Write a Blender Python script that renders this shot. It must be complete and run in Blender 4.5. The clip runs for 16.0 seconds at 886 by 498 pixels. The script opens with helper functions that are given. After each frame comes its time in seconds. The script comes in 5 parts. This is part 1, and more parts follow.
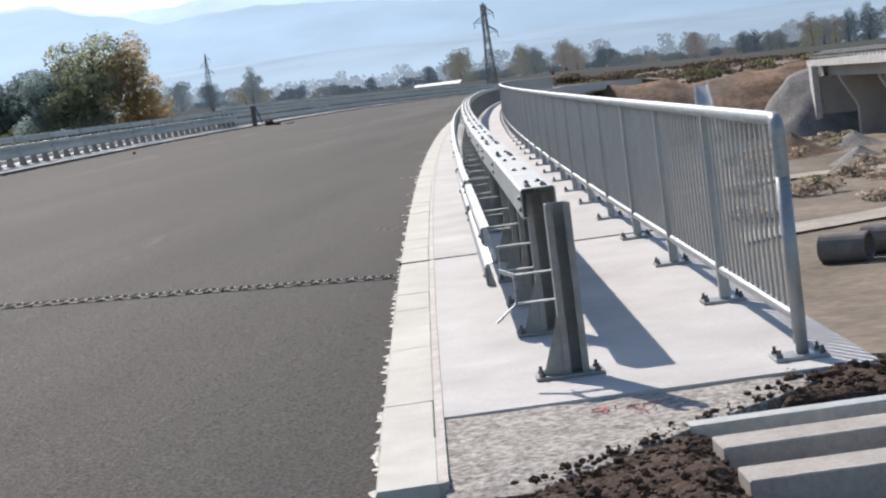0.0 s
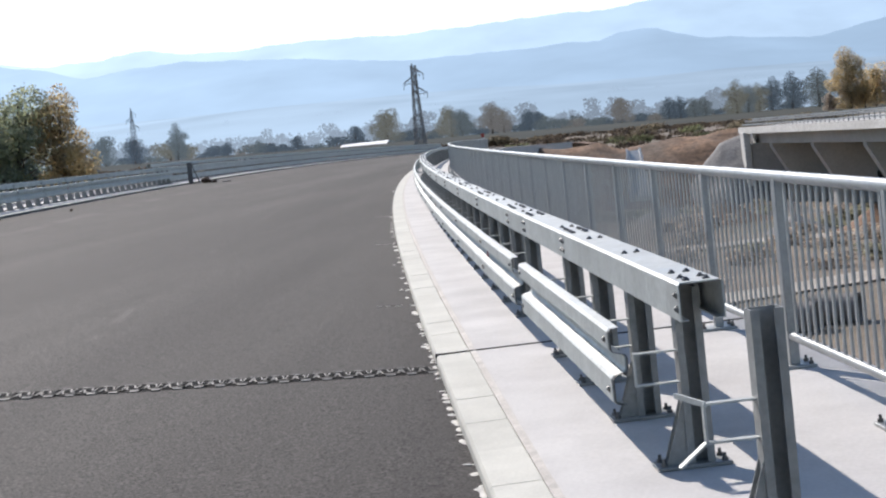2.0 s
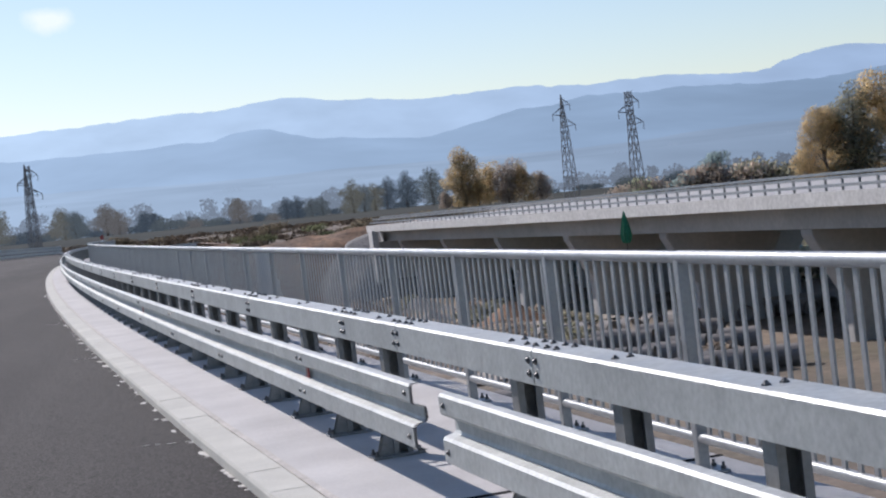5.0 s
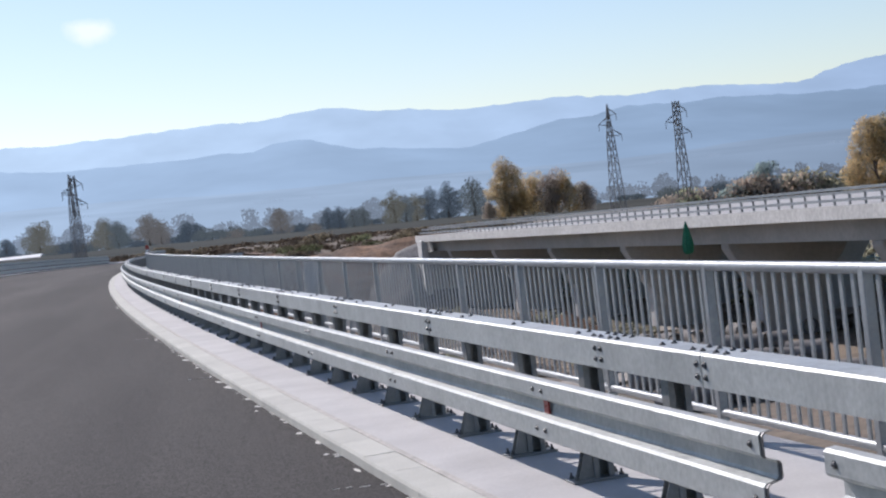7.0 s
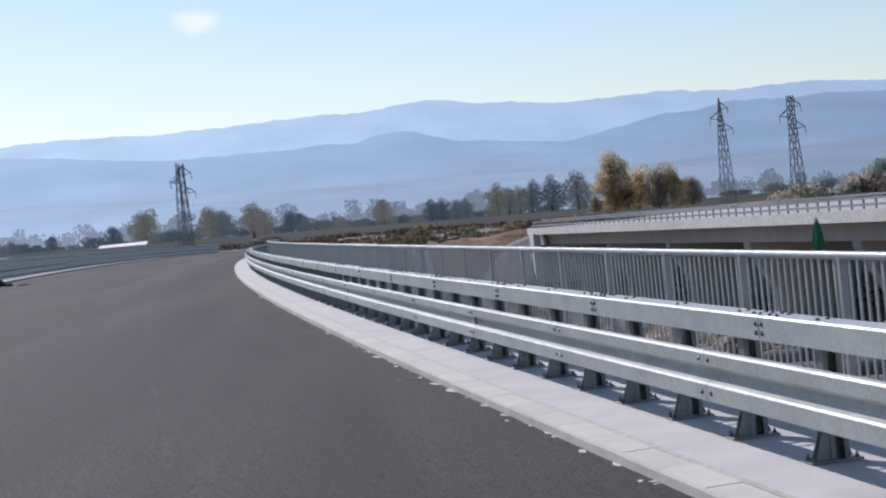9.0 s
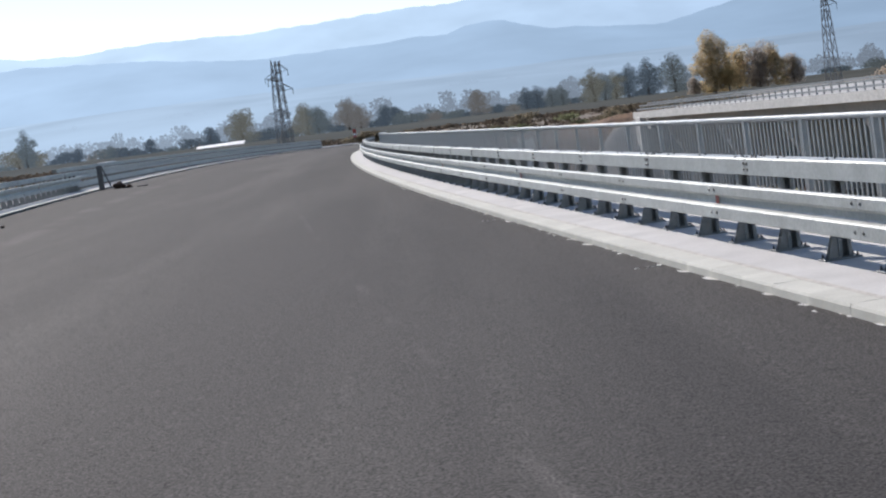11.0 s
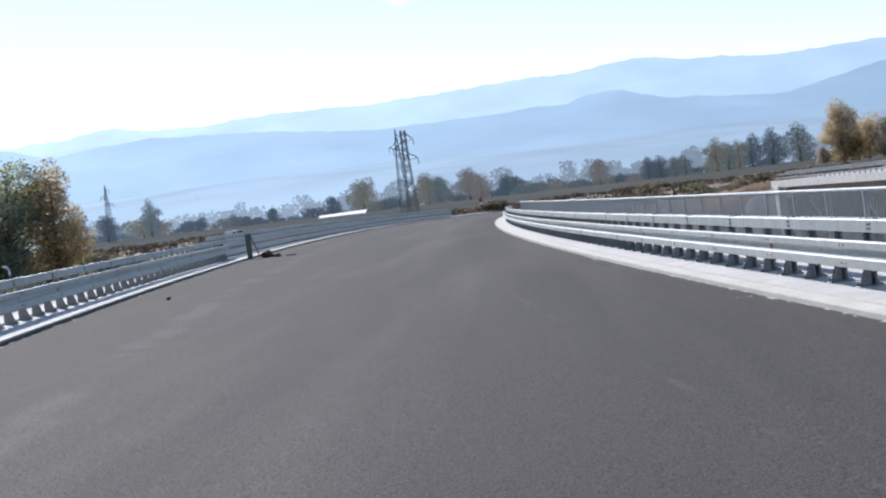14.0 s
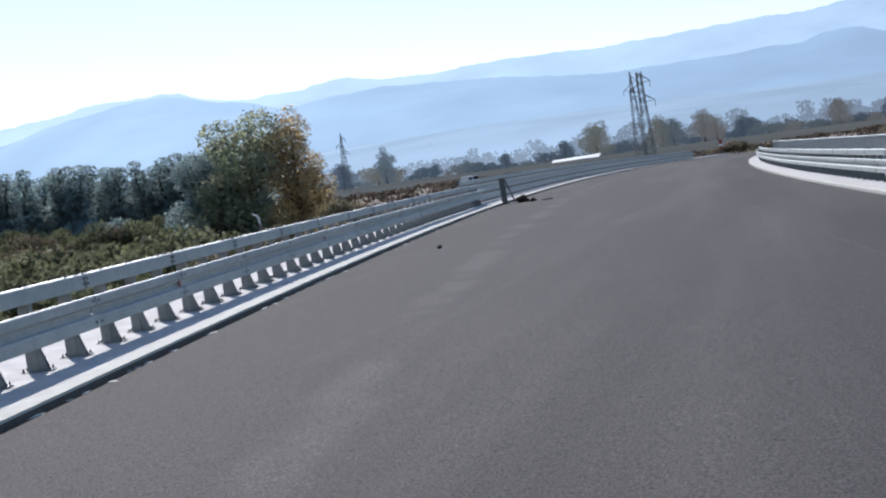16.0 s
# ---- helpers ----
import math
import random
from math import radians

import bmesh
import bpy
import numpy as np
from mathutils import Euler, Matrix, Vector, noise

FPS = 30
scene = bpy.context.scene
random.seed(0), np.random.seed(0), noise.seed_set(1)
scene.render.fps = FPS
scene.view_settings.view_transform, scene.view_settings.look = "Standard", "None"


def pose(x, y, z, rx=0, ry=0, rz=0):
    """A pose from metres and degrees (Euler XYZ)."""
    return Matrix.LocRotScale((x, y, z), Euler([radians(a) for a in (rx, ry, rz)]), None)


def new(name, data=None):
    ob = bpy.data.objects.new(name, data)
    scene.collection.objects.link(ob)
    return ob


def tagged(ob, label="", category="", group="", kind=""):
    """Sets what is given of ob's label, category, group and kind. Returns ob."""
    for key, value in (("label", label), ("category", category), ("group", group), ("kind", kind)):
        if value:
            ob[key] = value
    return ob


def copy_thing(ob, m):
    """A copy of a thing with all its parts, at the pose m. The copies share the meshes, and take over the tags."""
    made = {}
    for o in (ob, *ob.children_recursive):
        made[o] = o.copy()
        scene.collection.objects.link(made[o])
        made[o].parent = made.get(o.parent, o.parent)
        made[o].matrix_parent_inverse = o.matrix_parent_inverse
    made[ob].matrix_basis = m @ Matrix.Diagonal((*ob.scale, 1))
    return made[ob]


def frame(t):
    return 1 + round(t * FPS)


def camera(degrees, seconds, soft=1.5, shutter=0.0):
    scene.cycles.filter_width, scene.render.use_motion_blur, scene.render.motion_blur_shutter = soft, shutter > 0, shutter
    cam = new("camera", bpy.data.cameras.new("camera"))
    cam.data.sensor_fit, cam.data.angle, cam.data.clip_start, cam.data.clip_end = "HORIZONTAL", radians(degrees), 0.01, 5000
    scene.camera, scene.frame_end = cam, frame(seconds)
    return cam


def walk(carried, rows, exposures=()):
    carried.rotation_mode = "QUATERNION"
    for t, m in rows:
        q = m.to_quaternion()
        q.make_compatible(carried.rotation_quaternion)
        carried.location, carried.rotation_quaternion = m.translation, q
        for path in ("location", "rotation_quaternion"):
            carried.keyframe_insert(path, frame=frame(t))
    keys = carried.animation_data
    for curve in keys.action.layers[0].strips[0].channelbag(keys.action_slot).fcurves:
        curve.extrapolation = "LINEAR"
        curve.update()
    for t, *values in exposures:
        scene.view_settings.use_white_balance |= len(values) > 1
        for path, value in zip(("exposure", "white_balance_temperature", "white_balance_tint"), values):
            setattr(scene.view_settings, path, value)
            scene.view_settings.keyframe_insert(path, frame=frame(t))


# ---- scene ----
cam = camera(28.48, 16.0, soft=2.2)
PATH = [
    (0.0, pose(1.608, -4.987, 1.458, 84.92, 7.34, 5.97)),
    (0.5, pose(1.323, -4.566, 1.479, 85.27, 6.94, 5.63)),
    (1.0, pose(1.086, -4.103, 1.510, 85.84, 6.55, 4.04)),
    (1.5, pose(0.837, -3.478, 1.555, 86.33, 6.40, 3.00)),
    (2.0, pose(0.518, -2.881, 1.568, 86.61, 6.22, 3.49)),
    (2.5, pose(0.251, -2.265, 1.588, 88.51, 6.57, 4.93)),
    (3.0, pose(-0.036, -1.742, 1.573, 89.21, 6.70, 5.11)),
    (3.5, pose(-0.292, -1.204, 1.596, 88.87, 7.29, -0.17)),
    (4.0, pose(-0.548, -0.524, 1.596, 89.16, 6.51, -3.49)),
    (4.5, pose(-0.780, 0.156, 1.610, 88.56, 6.56, -8.68)),
    (6.8, pose(-1.860, 2.609, 1.712, 88.37, 7.24, -9.63)),
    (7.0, pose(-1.979, 2.829, 1.734, 88.95, 6.83, -7.88)),
    (7.5, pose(-2.284, 3.399, 1.759, 89.56, 6.63, -5.14)),
    (8.0, pose(-2.542, 3.989, 1.766, 89.20, 6.44, -6.40)),
    (8.5, pose(-2.872, 4.556, 1.792, 89.24, 6.28, -5.65)),
    (9.0, pose(-3.193, 5.103, 1.825, 89.08, 6.07, -4.57)),
    (11.5, pose(-4.766, 7.776, 1.815, 84.51, 8.39, -1.39)),
    (12.0, pose(-5.079, 8.259, 1.826, 83.43, 8.15, -2.49)),
    (12.5, pose(-5.386, 8.745, 1.904, 86.03, 8.41, -2.56)),
    (13.0, pose(-5.642, 9.287, 1.920, 87.82, 8.29, 0.73)),
    (13.5, pose(-5.920, 9.889, 1.961, 87.56, 8.35, 1.48)),
    (14.0, pose(-6.169, 10.500, 1.974, 88.70, 8.08, 2.39)),
    (14.5, pose(-6.503, 11.164, 1.990, 88.95, 8.60, 5.03)),
    (15.0, pose(-6.795, 11.915, 1.976, 88.77, 8.64, 6.56)),
    (15.5, pose(-7.166, 12.691, 2.024, 88.91, 8.41, 8.35)),
    (16.0, pose(-7.573, 13.479, 2.049, 88.02, 8.92, 10.04)),
]
walk(cam, PATH, exposures=[(0.0, 0.38, 6450, 13), (1.5, 0.46, 6350, 13), (2.5, 0.28, 6250, 13), (3.5, 0.13, 6200, 13), (4.5, 0.04, 6050, 17), (7.0, 0.10, 6050, 17), (8.0, 0.02, 6000, 17), (9.0, 0.0, 5950, 17),
                           (11.5, 0.33, 6250, 13), (12.5, 0.5, 6250, 13), (14.0, 0.40, 5950, 13), (16.0, 0.20, 5850, 13)])

# ---------------- sky and sun ----------------
CLOUD = (-0.0465, 0.9909, 0.1266)
SUN_AZ, SUN_EL = radians(27.4), radians(37.0)      # to the left of +y, above the horizon
world = bpy.data.worlds.new("sky")
scene.world = world
world.use_nodes = True
wn, wl = world.node_tree.nodes, world.node_tree.links
wn.clear()
sky = wn.new("ShaderNodeTexSky")
sky.sky_type, sky.sun_disc = "NISHITA", False
sky.sun_elevation, sky.sun_rotation = SUN_EL, -SUN_AZ
sky.altitude, sky.air_density, sky.dust_density, sky.ozone_density = 300, 1.1, 0.5, 1.9
bg, wo = wn.new("ShaderNodeBackground"), wn.new("ShaderNodeOutputWorld")
bg.inputs["Strength"].default_value = 0.10
# one small white cloud
wtc, wdot, wmr, wnz, wsum, wmix = (wn.new("ShaderNode" + k) for k in ("TexCoord", "VectorMath", "MapRange", "TexNoise", "Math", "Mix"))
wsub, wscl = wn.new("ShaderNodeVectorMath"), wn.new("ShaderNodeVectorMath")
wsub.operation, wscl.operation, wdot.operation, wsum.operation, wmix.data_type = "SUBTRACT", "MULTIPLY", "LENGTH", "ADD", "RGBA"
wsub.inputs[1].default_value = CLOUD
wscl.inputs[1].default_value = (1.0, 1.0, 2.0)
wnz.inputs["Scale"].default_value, wnz.inputs["Detail"].default_value = 45.0, 5.0
wl.new(wtc.outputs["Generated"], wsub.inputs[0])
wl.new(wsub.outputs[0], wscl.inputs[0])
wl.new(wscl.outputs[0], wdot.inputs[0])
wl.new(wtc.outputs["Generated"], wnz.inputs["Vector"])
wmr.inputs["From Min"].default_value, wmr.inputs["From Max"].default_value = 0.30, 0.47
wmr.inputs["To Min"].default_value, wmr.inputs["To Max"].default_value = 1.0, 0.0
wgain = wn.new("ShaderNodeMath")
wgain.operation, wgain.inputs[1].default_value = "MULTIPLY", 14.0
wl.new(wdot.outputs["Value"], wgain.inputs[0])
wl.new(wgain.outputs[0], wsum.inputs[0])
whalf = wn.new("ShaderNodeMath")
whalf.operation, whalf.inputs[1].default_value = "MULTIPLY", 0.45
wl.new(wnz.outputs["Fac"], whalf.inputs[0])
wl.new(whalf.outputs[0], wsum.inputs[1])
wl.new(wsum.outputs[0], wmr.inputs["Value"])
wl.new(wmr.outputs[0], wmix.inputs["Factor"])
wl.new(sky.outputs[0], wmix.inputs[6])
wmix.inputs[7].default_value = (8.8, 9.6, 10.0, 1)
wl.new(wmix.outputs[2], bg.inputs[0])
wl.new(bg.outputs[0], wo.inputs[0])
sun = new("sun", bpy.data.lights.new("sun", "SUN"))
sun.data.energy, sun.data.angle, sun.data.color = 4.3, radians(0.55), (1.0, 0.92, 0.82)
sun_dir = Vector((-math.sin(SUN_AZ) * math.cos(SUN_EL), math.cos(SUN_AZ) * math.cos(SUN_EL), math.sin(SUN_EL)))
sun.matrix_world = Matrix.Translation((-40, 60, 60)) @ sun_dir.to_track_quat("Z", "Y").to_matrix().to_4x4()


# ---------------- materials ----------------
def mat(name, base, rough=0.8, metal=0.0, scale=4.0, vary=0.25, fine=60.0, fine_vary=0.15, bump=0.0, bump_scale=80.0,
        tint=None, tint_scale=0.6, tint_amount=0.0, stretch=1.0, rand=0.0, spec=0.5, transl=0.0, haze_sheen=0.0):
    """A surface with broad blotches, fine grain, an optional second tint in patches, and relief."""
    m = bpy.data.materials.new(name)
    m.use_nodes = True
    n, l = m.node_tree.nodes, m.node_tree.links
    p = n["Principled BSDF"]
    p.inputs["Metallic"].default_value = metal
    p.inputs["Specular IOR Level"].default_value = spec
    # bluish-white sheen that imitates hazy air in front of leaves
    if haze_sheen:
        p.inputs["Sheen Weight"].default_value, p.inputs["Sheen Roughness"].default_value = haze_sheen, 0.6
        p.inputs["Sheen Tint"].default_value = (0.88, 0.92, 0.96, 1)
    geo = n.new("ShaderNodeNewGeometry")
    pos = geo.outputs["Position"]

    def nz(s, detail=4.0, rg=0.55, along=1.0):
        t = n.new("ShaderNodeTexNoise")
        t.inputs["Scale"].default_value, t.inputs["Detail"].default_value, t.inputs["Roughness"].default_value = s, detail, rg
        if along != 1.0:
            mp = n.new("ShaderNodeMapping")
            mp.inputs["Scale"].default_value = (1, along, 1)
            mp.inputs["Rotation"].default_value = (0, 0, -0.09)
            l.new(pos, mp.inputs["Vector"])
            l.new(mp.outputs[0], t.inputs["Vector"])
        else:
            l.new(pos, t.inputs["Vector"])
        return t.outputs["Fac"]

    def ramp(v, a, b, lo, hi):
        r = n.new("ShaderNodeMapRange")
        r.inputs["From Min"].default_value, r.inputs["From Max"].default_value = a, b
        r.inputs["To Min"].default_value, r.inputs["To Max"].default_value = lo, hi
        l.new(v, r.inputs["Value"])
        return r.outputs["Result"]

    def times(a, b):
        q = n.new("ShaderNodeMath")
        q.operation = "MULTIPLY"
        l.new(a, q.inputs[0])
        l.new(b, q.inputs[1])
        return q.outputs[0]
    f = times(ramp(nz(scale), 0.3, 0.7, 1 - vary, 1 + vary), ramp(nz(fine, 2.0), 0.3, 0.7, 1 - fine_vary, 1 + fine_vary))
    if rand:
        oi = n.new("ShaderNodeObjectInfo")
        f = times(f, ramp(oi.outputs["Random"], 0, 1, 1 - rand, 1 + rand))
    col = n.new("ShaderNodeRGB").outputs[0]
    col.default_value = (*base, 1)
    if tint:
        mx = n.new("ShaderNodeMix")
        mx.data_type = "RGBA"
        l.new(ramp(nz(tint_scale, 5.0, 0.55, stretch), 0.45, 0.65, 0, tint_amount), mx.inputs["Factor"])
        l.new(col, mx.inputs[6])
        mx.inputs[7].default_value = (*tint, 1)
        col = mx.outputs[2]
    vm = n.new("ShaderNodeVectorMath")
    vm.operation = "SCALE"
    l.new(col, vm.inputs[0])
    l.new(f, vm.inputs["Scale"])
    l.new(vm.outputs[0], p.inputs["Base Color"])
    l.new(ramp(nz(scale * 2.3), 0.3, 0.7, max(0, rough - 0.12), min(1, rough + 0.12)), p.inputs["Roughness"])
    if bump:
        b = n.new("ShaderNodeBump")
        b.inputs["Strength"].default_value, b.inputs["Distance"].default_value = bump, 0.01
        l.new(nz(bump_scale, 3.0), b.inputs["Height"])
        l.new(b.outputs[0], p.inputs["Normal"])
    if transl:
        tr, add = n.new("ShaderNodeBsdfTranslucent"), n.new("ShaderNodeMixShader")
        l.new(vm.outputs[0], tr.inputs[0])
        add.inputs[0].default_value = transl
        l.new(p.outputs[0], add.inputs[1])
        l.new(tr.outputs[0], add.inputs[2])
        l.new(add.outputs[0], n["Material Output"].inputs[0])
    return m


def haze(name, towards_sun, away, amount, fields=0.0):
    """Painted haze: emission imitates light scattered over kilometres of air, more under the sun."""
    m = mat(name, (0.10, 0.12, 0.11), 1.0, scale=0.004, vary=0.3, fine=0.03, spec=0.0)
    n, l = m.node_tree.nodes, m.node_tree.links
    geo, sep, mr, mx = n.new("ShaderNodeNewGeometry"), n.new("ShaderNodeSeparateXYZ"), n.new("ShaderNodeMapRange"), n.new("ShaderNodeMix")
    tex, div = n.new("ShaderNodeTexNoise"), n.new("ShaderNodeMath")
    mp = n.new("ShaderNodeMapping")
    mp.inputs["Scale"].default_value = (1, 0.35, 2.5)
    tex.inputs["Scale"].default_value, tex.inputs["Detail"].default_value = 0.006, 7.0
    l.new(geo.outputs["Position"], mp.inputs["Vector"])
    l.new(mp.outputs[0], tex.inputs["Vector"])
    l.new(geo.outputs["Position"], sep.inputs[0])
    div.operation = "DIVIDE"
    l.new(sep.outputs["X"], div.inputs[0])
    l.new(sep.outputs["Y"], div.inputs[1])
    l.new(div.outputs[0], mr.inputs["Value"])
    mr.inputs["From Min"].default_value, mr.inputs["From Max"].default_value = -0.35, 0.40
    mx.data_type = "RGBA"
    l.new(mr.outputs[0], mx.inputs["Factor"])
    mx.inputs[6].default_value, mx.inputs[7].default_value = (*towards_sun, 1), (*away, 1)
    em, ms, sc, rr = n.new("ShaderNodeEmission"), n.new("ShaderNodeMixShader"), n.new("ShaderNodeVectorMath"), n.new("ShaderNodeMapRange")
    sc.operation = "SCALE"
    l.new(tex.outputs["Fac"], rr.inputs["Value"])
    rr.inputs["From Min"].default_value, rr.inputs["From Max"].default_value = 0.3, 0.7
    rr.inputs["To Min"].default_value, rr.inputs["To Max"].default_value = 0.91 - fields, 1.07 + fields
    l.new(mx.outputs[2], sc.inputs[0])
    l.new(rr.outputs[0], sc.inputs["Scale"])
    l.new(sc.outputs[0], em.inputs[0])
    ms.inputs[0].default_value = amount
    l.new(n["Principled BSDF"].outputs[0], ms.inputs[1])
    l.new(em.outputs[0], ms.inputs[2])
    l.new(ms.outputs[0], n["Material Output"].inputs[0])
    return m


def paving_marks(m):
    """Across the carriageway ("lane" is the distance from its right edge): a darker fresh strip along the kerb, a broken pale
    paving seam, and pale dusty wheel tracks."""
    n, l = m.node_tree.nodes, m.node_tree.links
    p = n["Principled BSDF"]
    base = p.inputs["Base Color"].links[0].from_socket
    lane = n.new("ShaderNodeAttribute")
    lane.attribute_name = "lane"
    geo = n.new("ShaderNodeNewGeometry")

    def noise_at(scale, detail=3.0):
        t = n.new("ShaderNodeTexNoise")
        t.inputs["Scale"].default_value, t.inputs["Detail"].default_value = scale, detail
        l.new(geo.outputs["Position"], t.inputs["Vector"])
        return t.outputs["Fac"]

    def math_node(op, a, b):
        q = n.new("ShaderNodeMath")
        q.operation = op
        for k, v in enumerate((a, b)):
            if isinstance(v, float):
                q.inputs[k].default_value = v
            else:
                l.new(v, q.inputs[k])
        return q.outputs[0]

    def band(value, a, b, lo, hi):
        r = n.new("ShaderNodeMapRange")
        r.interpolation_type = "SMOOTHSTEP"
        for k, v in zip(("From Min", "From Max", "To Min", "To Max"), (a, b, lo, hi)):
            r.inputs[k].default_value = v
        l.new(value, r.inputs["Value"])
        return r.outputs["Result"]
    wob = math_node("ADD", lane.outputs["Fac"], math_node("MULTIPLY", math_node("SUBTRACT", noise_at(0.7), 0.5), 0.5))
    dark = band(wob, -3.6, -1.6, 1.06, 0.82)
    total = math_node("MULTIPLY", dark, band(wob, -10.9, -8.8, 0.84, 1.0))
    for centre, half, amount, scale, lo in ((-2.95, 0.08, 0.40, 0.9, 0.48), (-5.9, 0.6, 0.10, 0.35, 0.45), (-8.62, 0.42, 0.60, 0.3, 0.43)):
        off = math_node("ABSOLUTE", math_node("SUBTRACT", lane.outputs["Fac"] if half < 0.1 else wob, centre), 0.0)
        total = math_node("ADD", total, math_node("MULTIPLY", band(off, half * 0.15, half, amount, 0.0), band(noise_at(scale), lo, lo + 0.14, 0.0, 1.0)))
    sc = n.new("ShaderNodeVectorMath")
    sc.operation = "SCALE"
    l.new(base, sc.inputs[0])
    l.new(total, sc.inputs["Scale"])
    l.new(sc.outputs[0], p.inputs["Base Color"])


ASPHALT = mat("asphalt", (0.044, 0.0395, 0.037), 0.86, scale=22, vary=0.16, fine=60, fine_vary=0.95, bump=0.4, bump_scale=75,
              tint=(0.105, 0.096, 0.086), tint_scale=0.45, tint_amount=0.4, stretch=0.05, spec=0.20)
paving_marks(ASPHALT)
CONCRETE = mat("concrete", (0.525, 0.51, 0.49), 0.85, scale=1.4, vary=0.10, fine=45, fine_vary=0.06, bump=0.15, bump_scale=120,
               tint=(0.46, 0.44, 0.425), tint_scale=0.8, tint_amount=0.5)
ROUGH_CONCRETE = mat("rough_concrete", (0.33, 0.305, 0.27), 0.95, scale=14, vary=0.25, fine=34, fine_vary=0.55, bump=1.0, bump_scale=42)
KERB = mat("kerb_concrete", (0.53, 0.52, 0.46), 0.85, scale=3, vary=0.07, fine=60, fine_vary=0.06, bump=0.1, rand=0.05)
SEALANT = mat("sealant", (0.45, 0.42, 0.38), 0.8, scale=6, vary=0.2)
GALV = mat("galvanised_steel", (0.42, 0.44, 0.43), 0.55, 0.35, scale=2.5, vary=0.10, fine=30, fine_vary=0.12, rand=0.05)
GALV_DULL = mat("dull_galvanised_steel", (0.25, 0.255, 0.25), 0.55, 0.4, scale=5, vary=0.15, fine=40, fine_vary=0.07)
RAIL = mat("railing_zinc", (0.33, 0.345, 0.35), 0.42, 0.45, scale=3, vary=0.08, fine=40, fine_vary=0.08)
JOINT_STEEL = mat("joint_steel", (0.12, 0.116, 0.112), 0.7, 0.2, scale=8, vary=0.3, fine=60, fine_vary=0.3)
BOLT = mat("bolt_steel", (0.12, 0.12, 0.12), 0.5, 0.6, scale=30, vary=0.2)
DARK = mat("dark_rubber", (0.012, 0.012, 0.012), 0.9, scale=20, spec=0.05)
RED = mat("red_reflector", (0.32, 0.03, 0.025), 0.35, scale=10, vary=0.1)
REDPAINT = mat("red_spray_paint", (0.60, 0.22, 0.22), 0.9, scale=25, vary=0.3)
SOIL = mat("dark_soil", (0.075, 0.048, 0.033), 0.95, scale=9, vary=0.35, fine=70, fine_vary=0.45, bump=1.0, bump_scale=60, spec=0.2)
EARTH = mat("earth", (0.185, 0.145, 0.106), 0.95, scale=0.12, vary=0.3, fine=1.5, fine_vary=0.25, tint=(0.09, 0.085, 0.05), tint_scale=0.035, tint_amount=0.75, bump=0.4, bump_scale=3)
MOUND = mat("brown_earth", (0.20, 0.115, 0.065), 0.95, scale=0.25, vary=0.45, fine=1.6, fine_vary=0.4, tint=(0.09, 0.062, 0.042), tint_scale=0.12, tint_amount=0.85, bump=1.0, bump_scale=1.2)
GRAVEL = mat("grey_gravel", (0.21, 0.20, 0.19), 0.95, scale=0.6, vary=0.2, fine=6, fine_vary=0.4)
TRACK = mat("pale_dirt_track", (0.36, 0.32, 0.27), 0.95, scale=0.3, vary=0.15, fine=3, fine_vary=0.2)
BRIDGE = mat("bridge_concrete", (0.42, 0.41, 0.39), 0.9, scale=0.3, vary=0.1, fine=3, fine_vary=0.08)
BRIDGE_EDGE = mat("pale_bridge_edge", (0.58, 0.57, 0.54), 0.9, scale=0.4, vary=0.08, fine=4)
PYLON = mat("weathered_lattice_steel", (0.20, 0.20, 0.20), 0.7, 0.3, scale=1, vary=0.15)
WHITE = mat("white_sheet_roof", (0.80, 0.80, 0.78), 0.6, scale=0.5, vary=0.05)
WALLC = mat("shed_wall", (0.3, 0.29, 0.27), 0.9, scale=0.6)
GREEN = mat("green_cloth", (0.02, 0.17, 0.09), 0.8, scale=4, vary=0.25, fine=30)
BARK = mat("bark", (0.11, 0.085, 0.065), 0.95, scale=3, vary=0.3, fine=20)
# the tree leaves carry a painted sheen in place of haze
LEAF = {
    "shrub": mat("dark_shrub_leaves", (0.21, 0.225, 0.125), 0.85, scale=0.3, vary=0.3, fine=3, fine_vary=0.25, rand=0.25, spec=0.2, transl=0.45),
    "weed": mat("dry_weed_stalks", (0.25, 0.215, 0.15), 0.9, scale=0.4, vary=0.3, fine=4, fine_vary=0.25, rand=0.25, spec=0.1, transl=0.4),
    "green": mat("dull_green_leaves", (0.44, 0.47, 0.29), 0.8, scale=0.35, vary=0.25, fine=3, fine_vary=0.2, rand=0.2, spec=0.2, transl=0.6, haze_sheen=0.35),
    "dark": mat("dark_green_leaves", (0.36, 0.47, 0.45), 0.85, scale=0.35, vary=0.22, fine=3, fine_vary=0.2, rand=0.15, spec=0.2, transl=0.6, haze_sheen=0.35),
    "yellow": mat("yellowing_leaves", (0.78, 0.60, 0.31), 0.8, scale=0.3, vary=0.22, fine=3, fine_vary=0.2, rand=0.15, spec=0.2, transl=0.6, haze_sheen=0.35),
    "brown": mat("brown_autumn_leaves", (0.52, 0.43, 0.34), 0.85, scale=0.3, vary=0.22, fine=3, fine_vary=0.2, rand=0.2, spec=0.2, transl=0.6, haze_sheen=0.35),
    "olive": mat("olive_leaves", (0.40, 0.385, 0.26), 0.85, scale=0.3, vary=0.22, fine=3, fine_vary=0.2, rand=0.2, spec=0.2, transl=0.6, haze_sheen=0.35),
}

DRY = mat("dry_growth", (0.15, 0.122, 0.095), 0.9, scale=0.1, vary=0.35, fine=1.5, fine_vary=0.3, spec=0.1, transl=0.35)

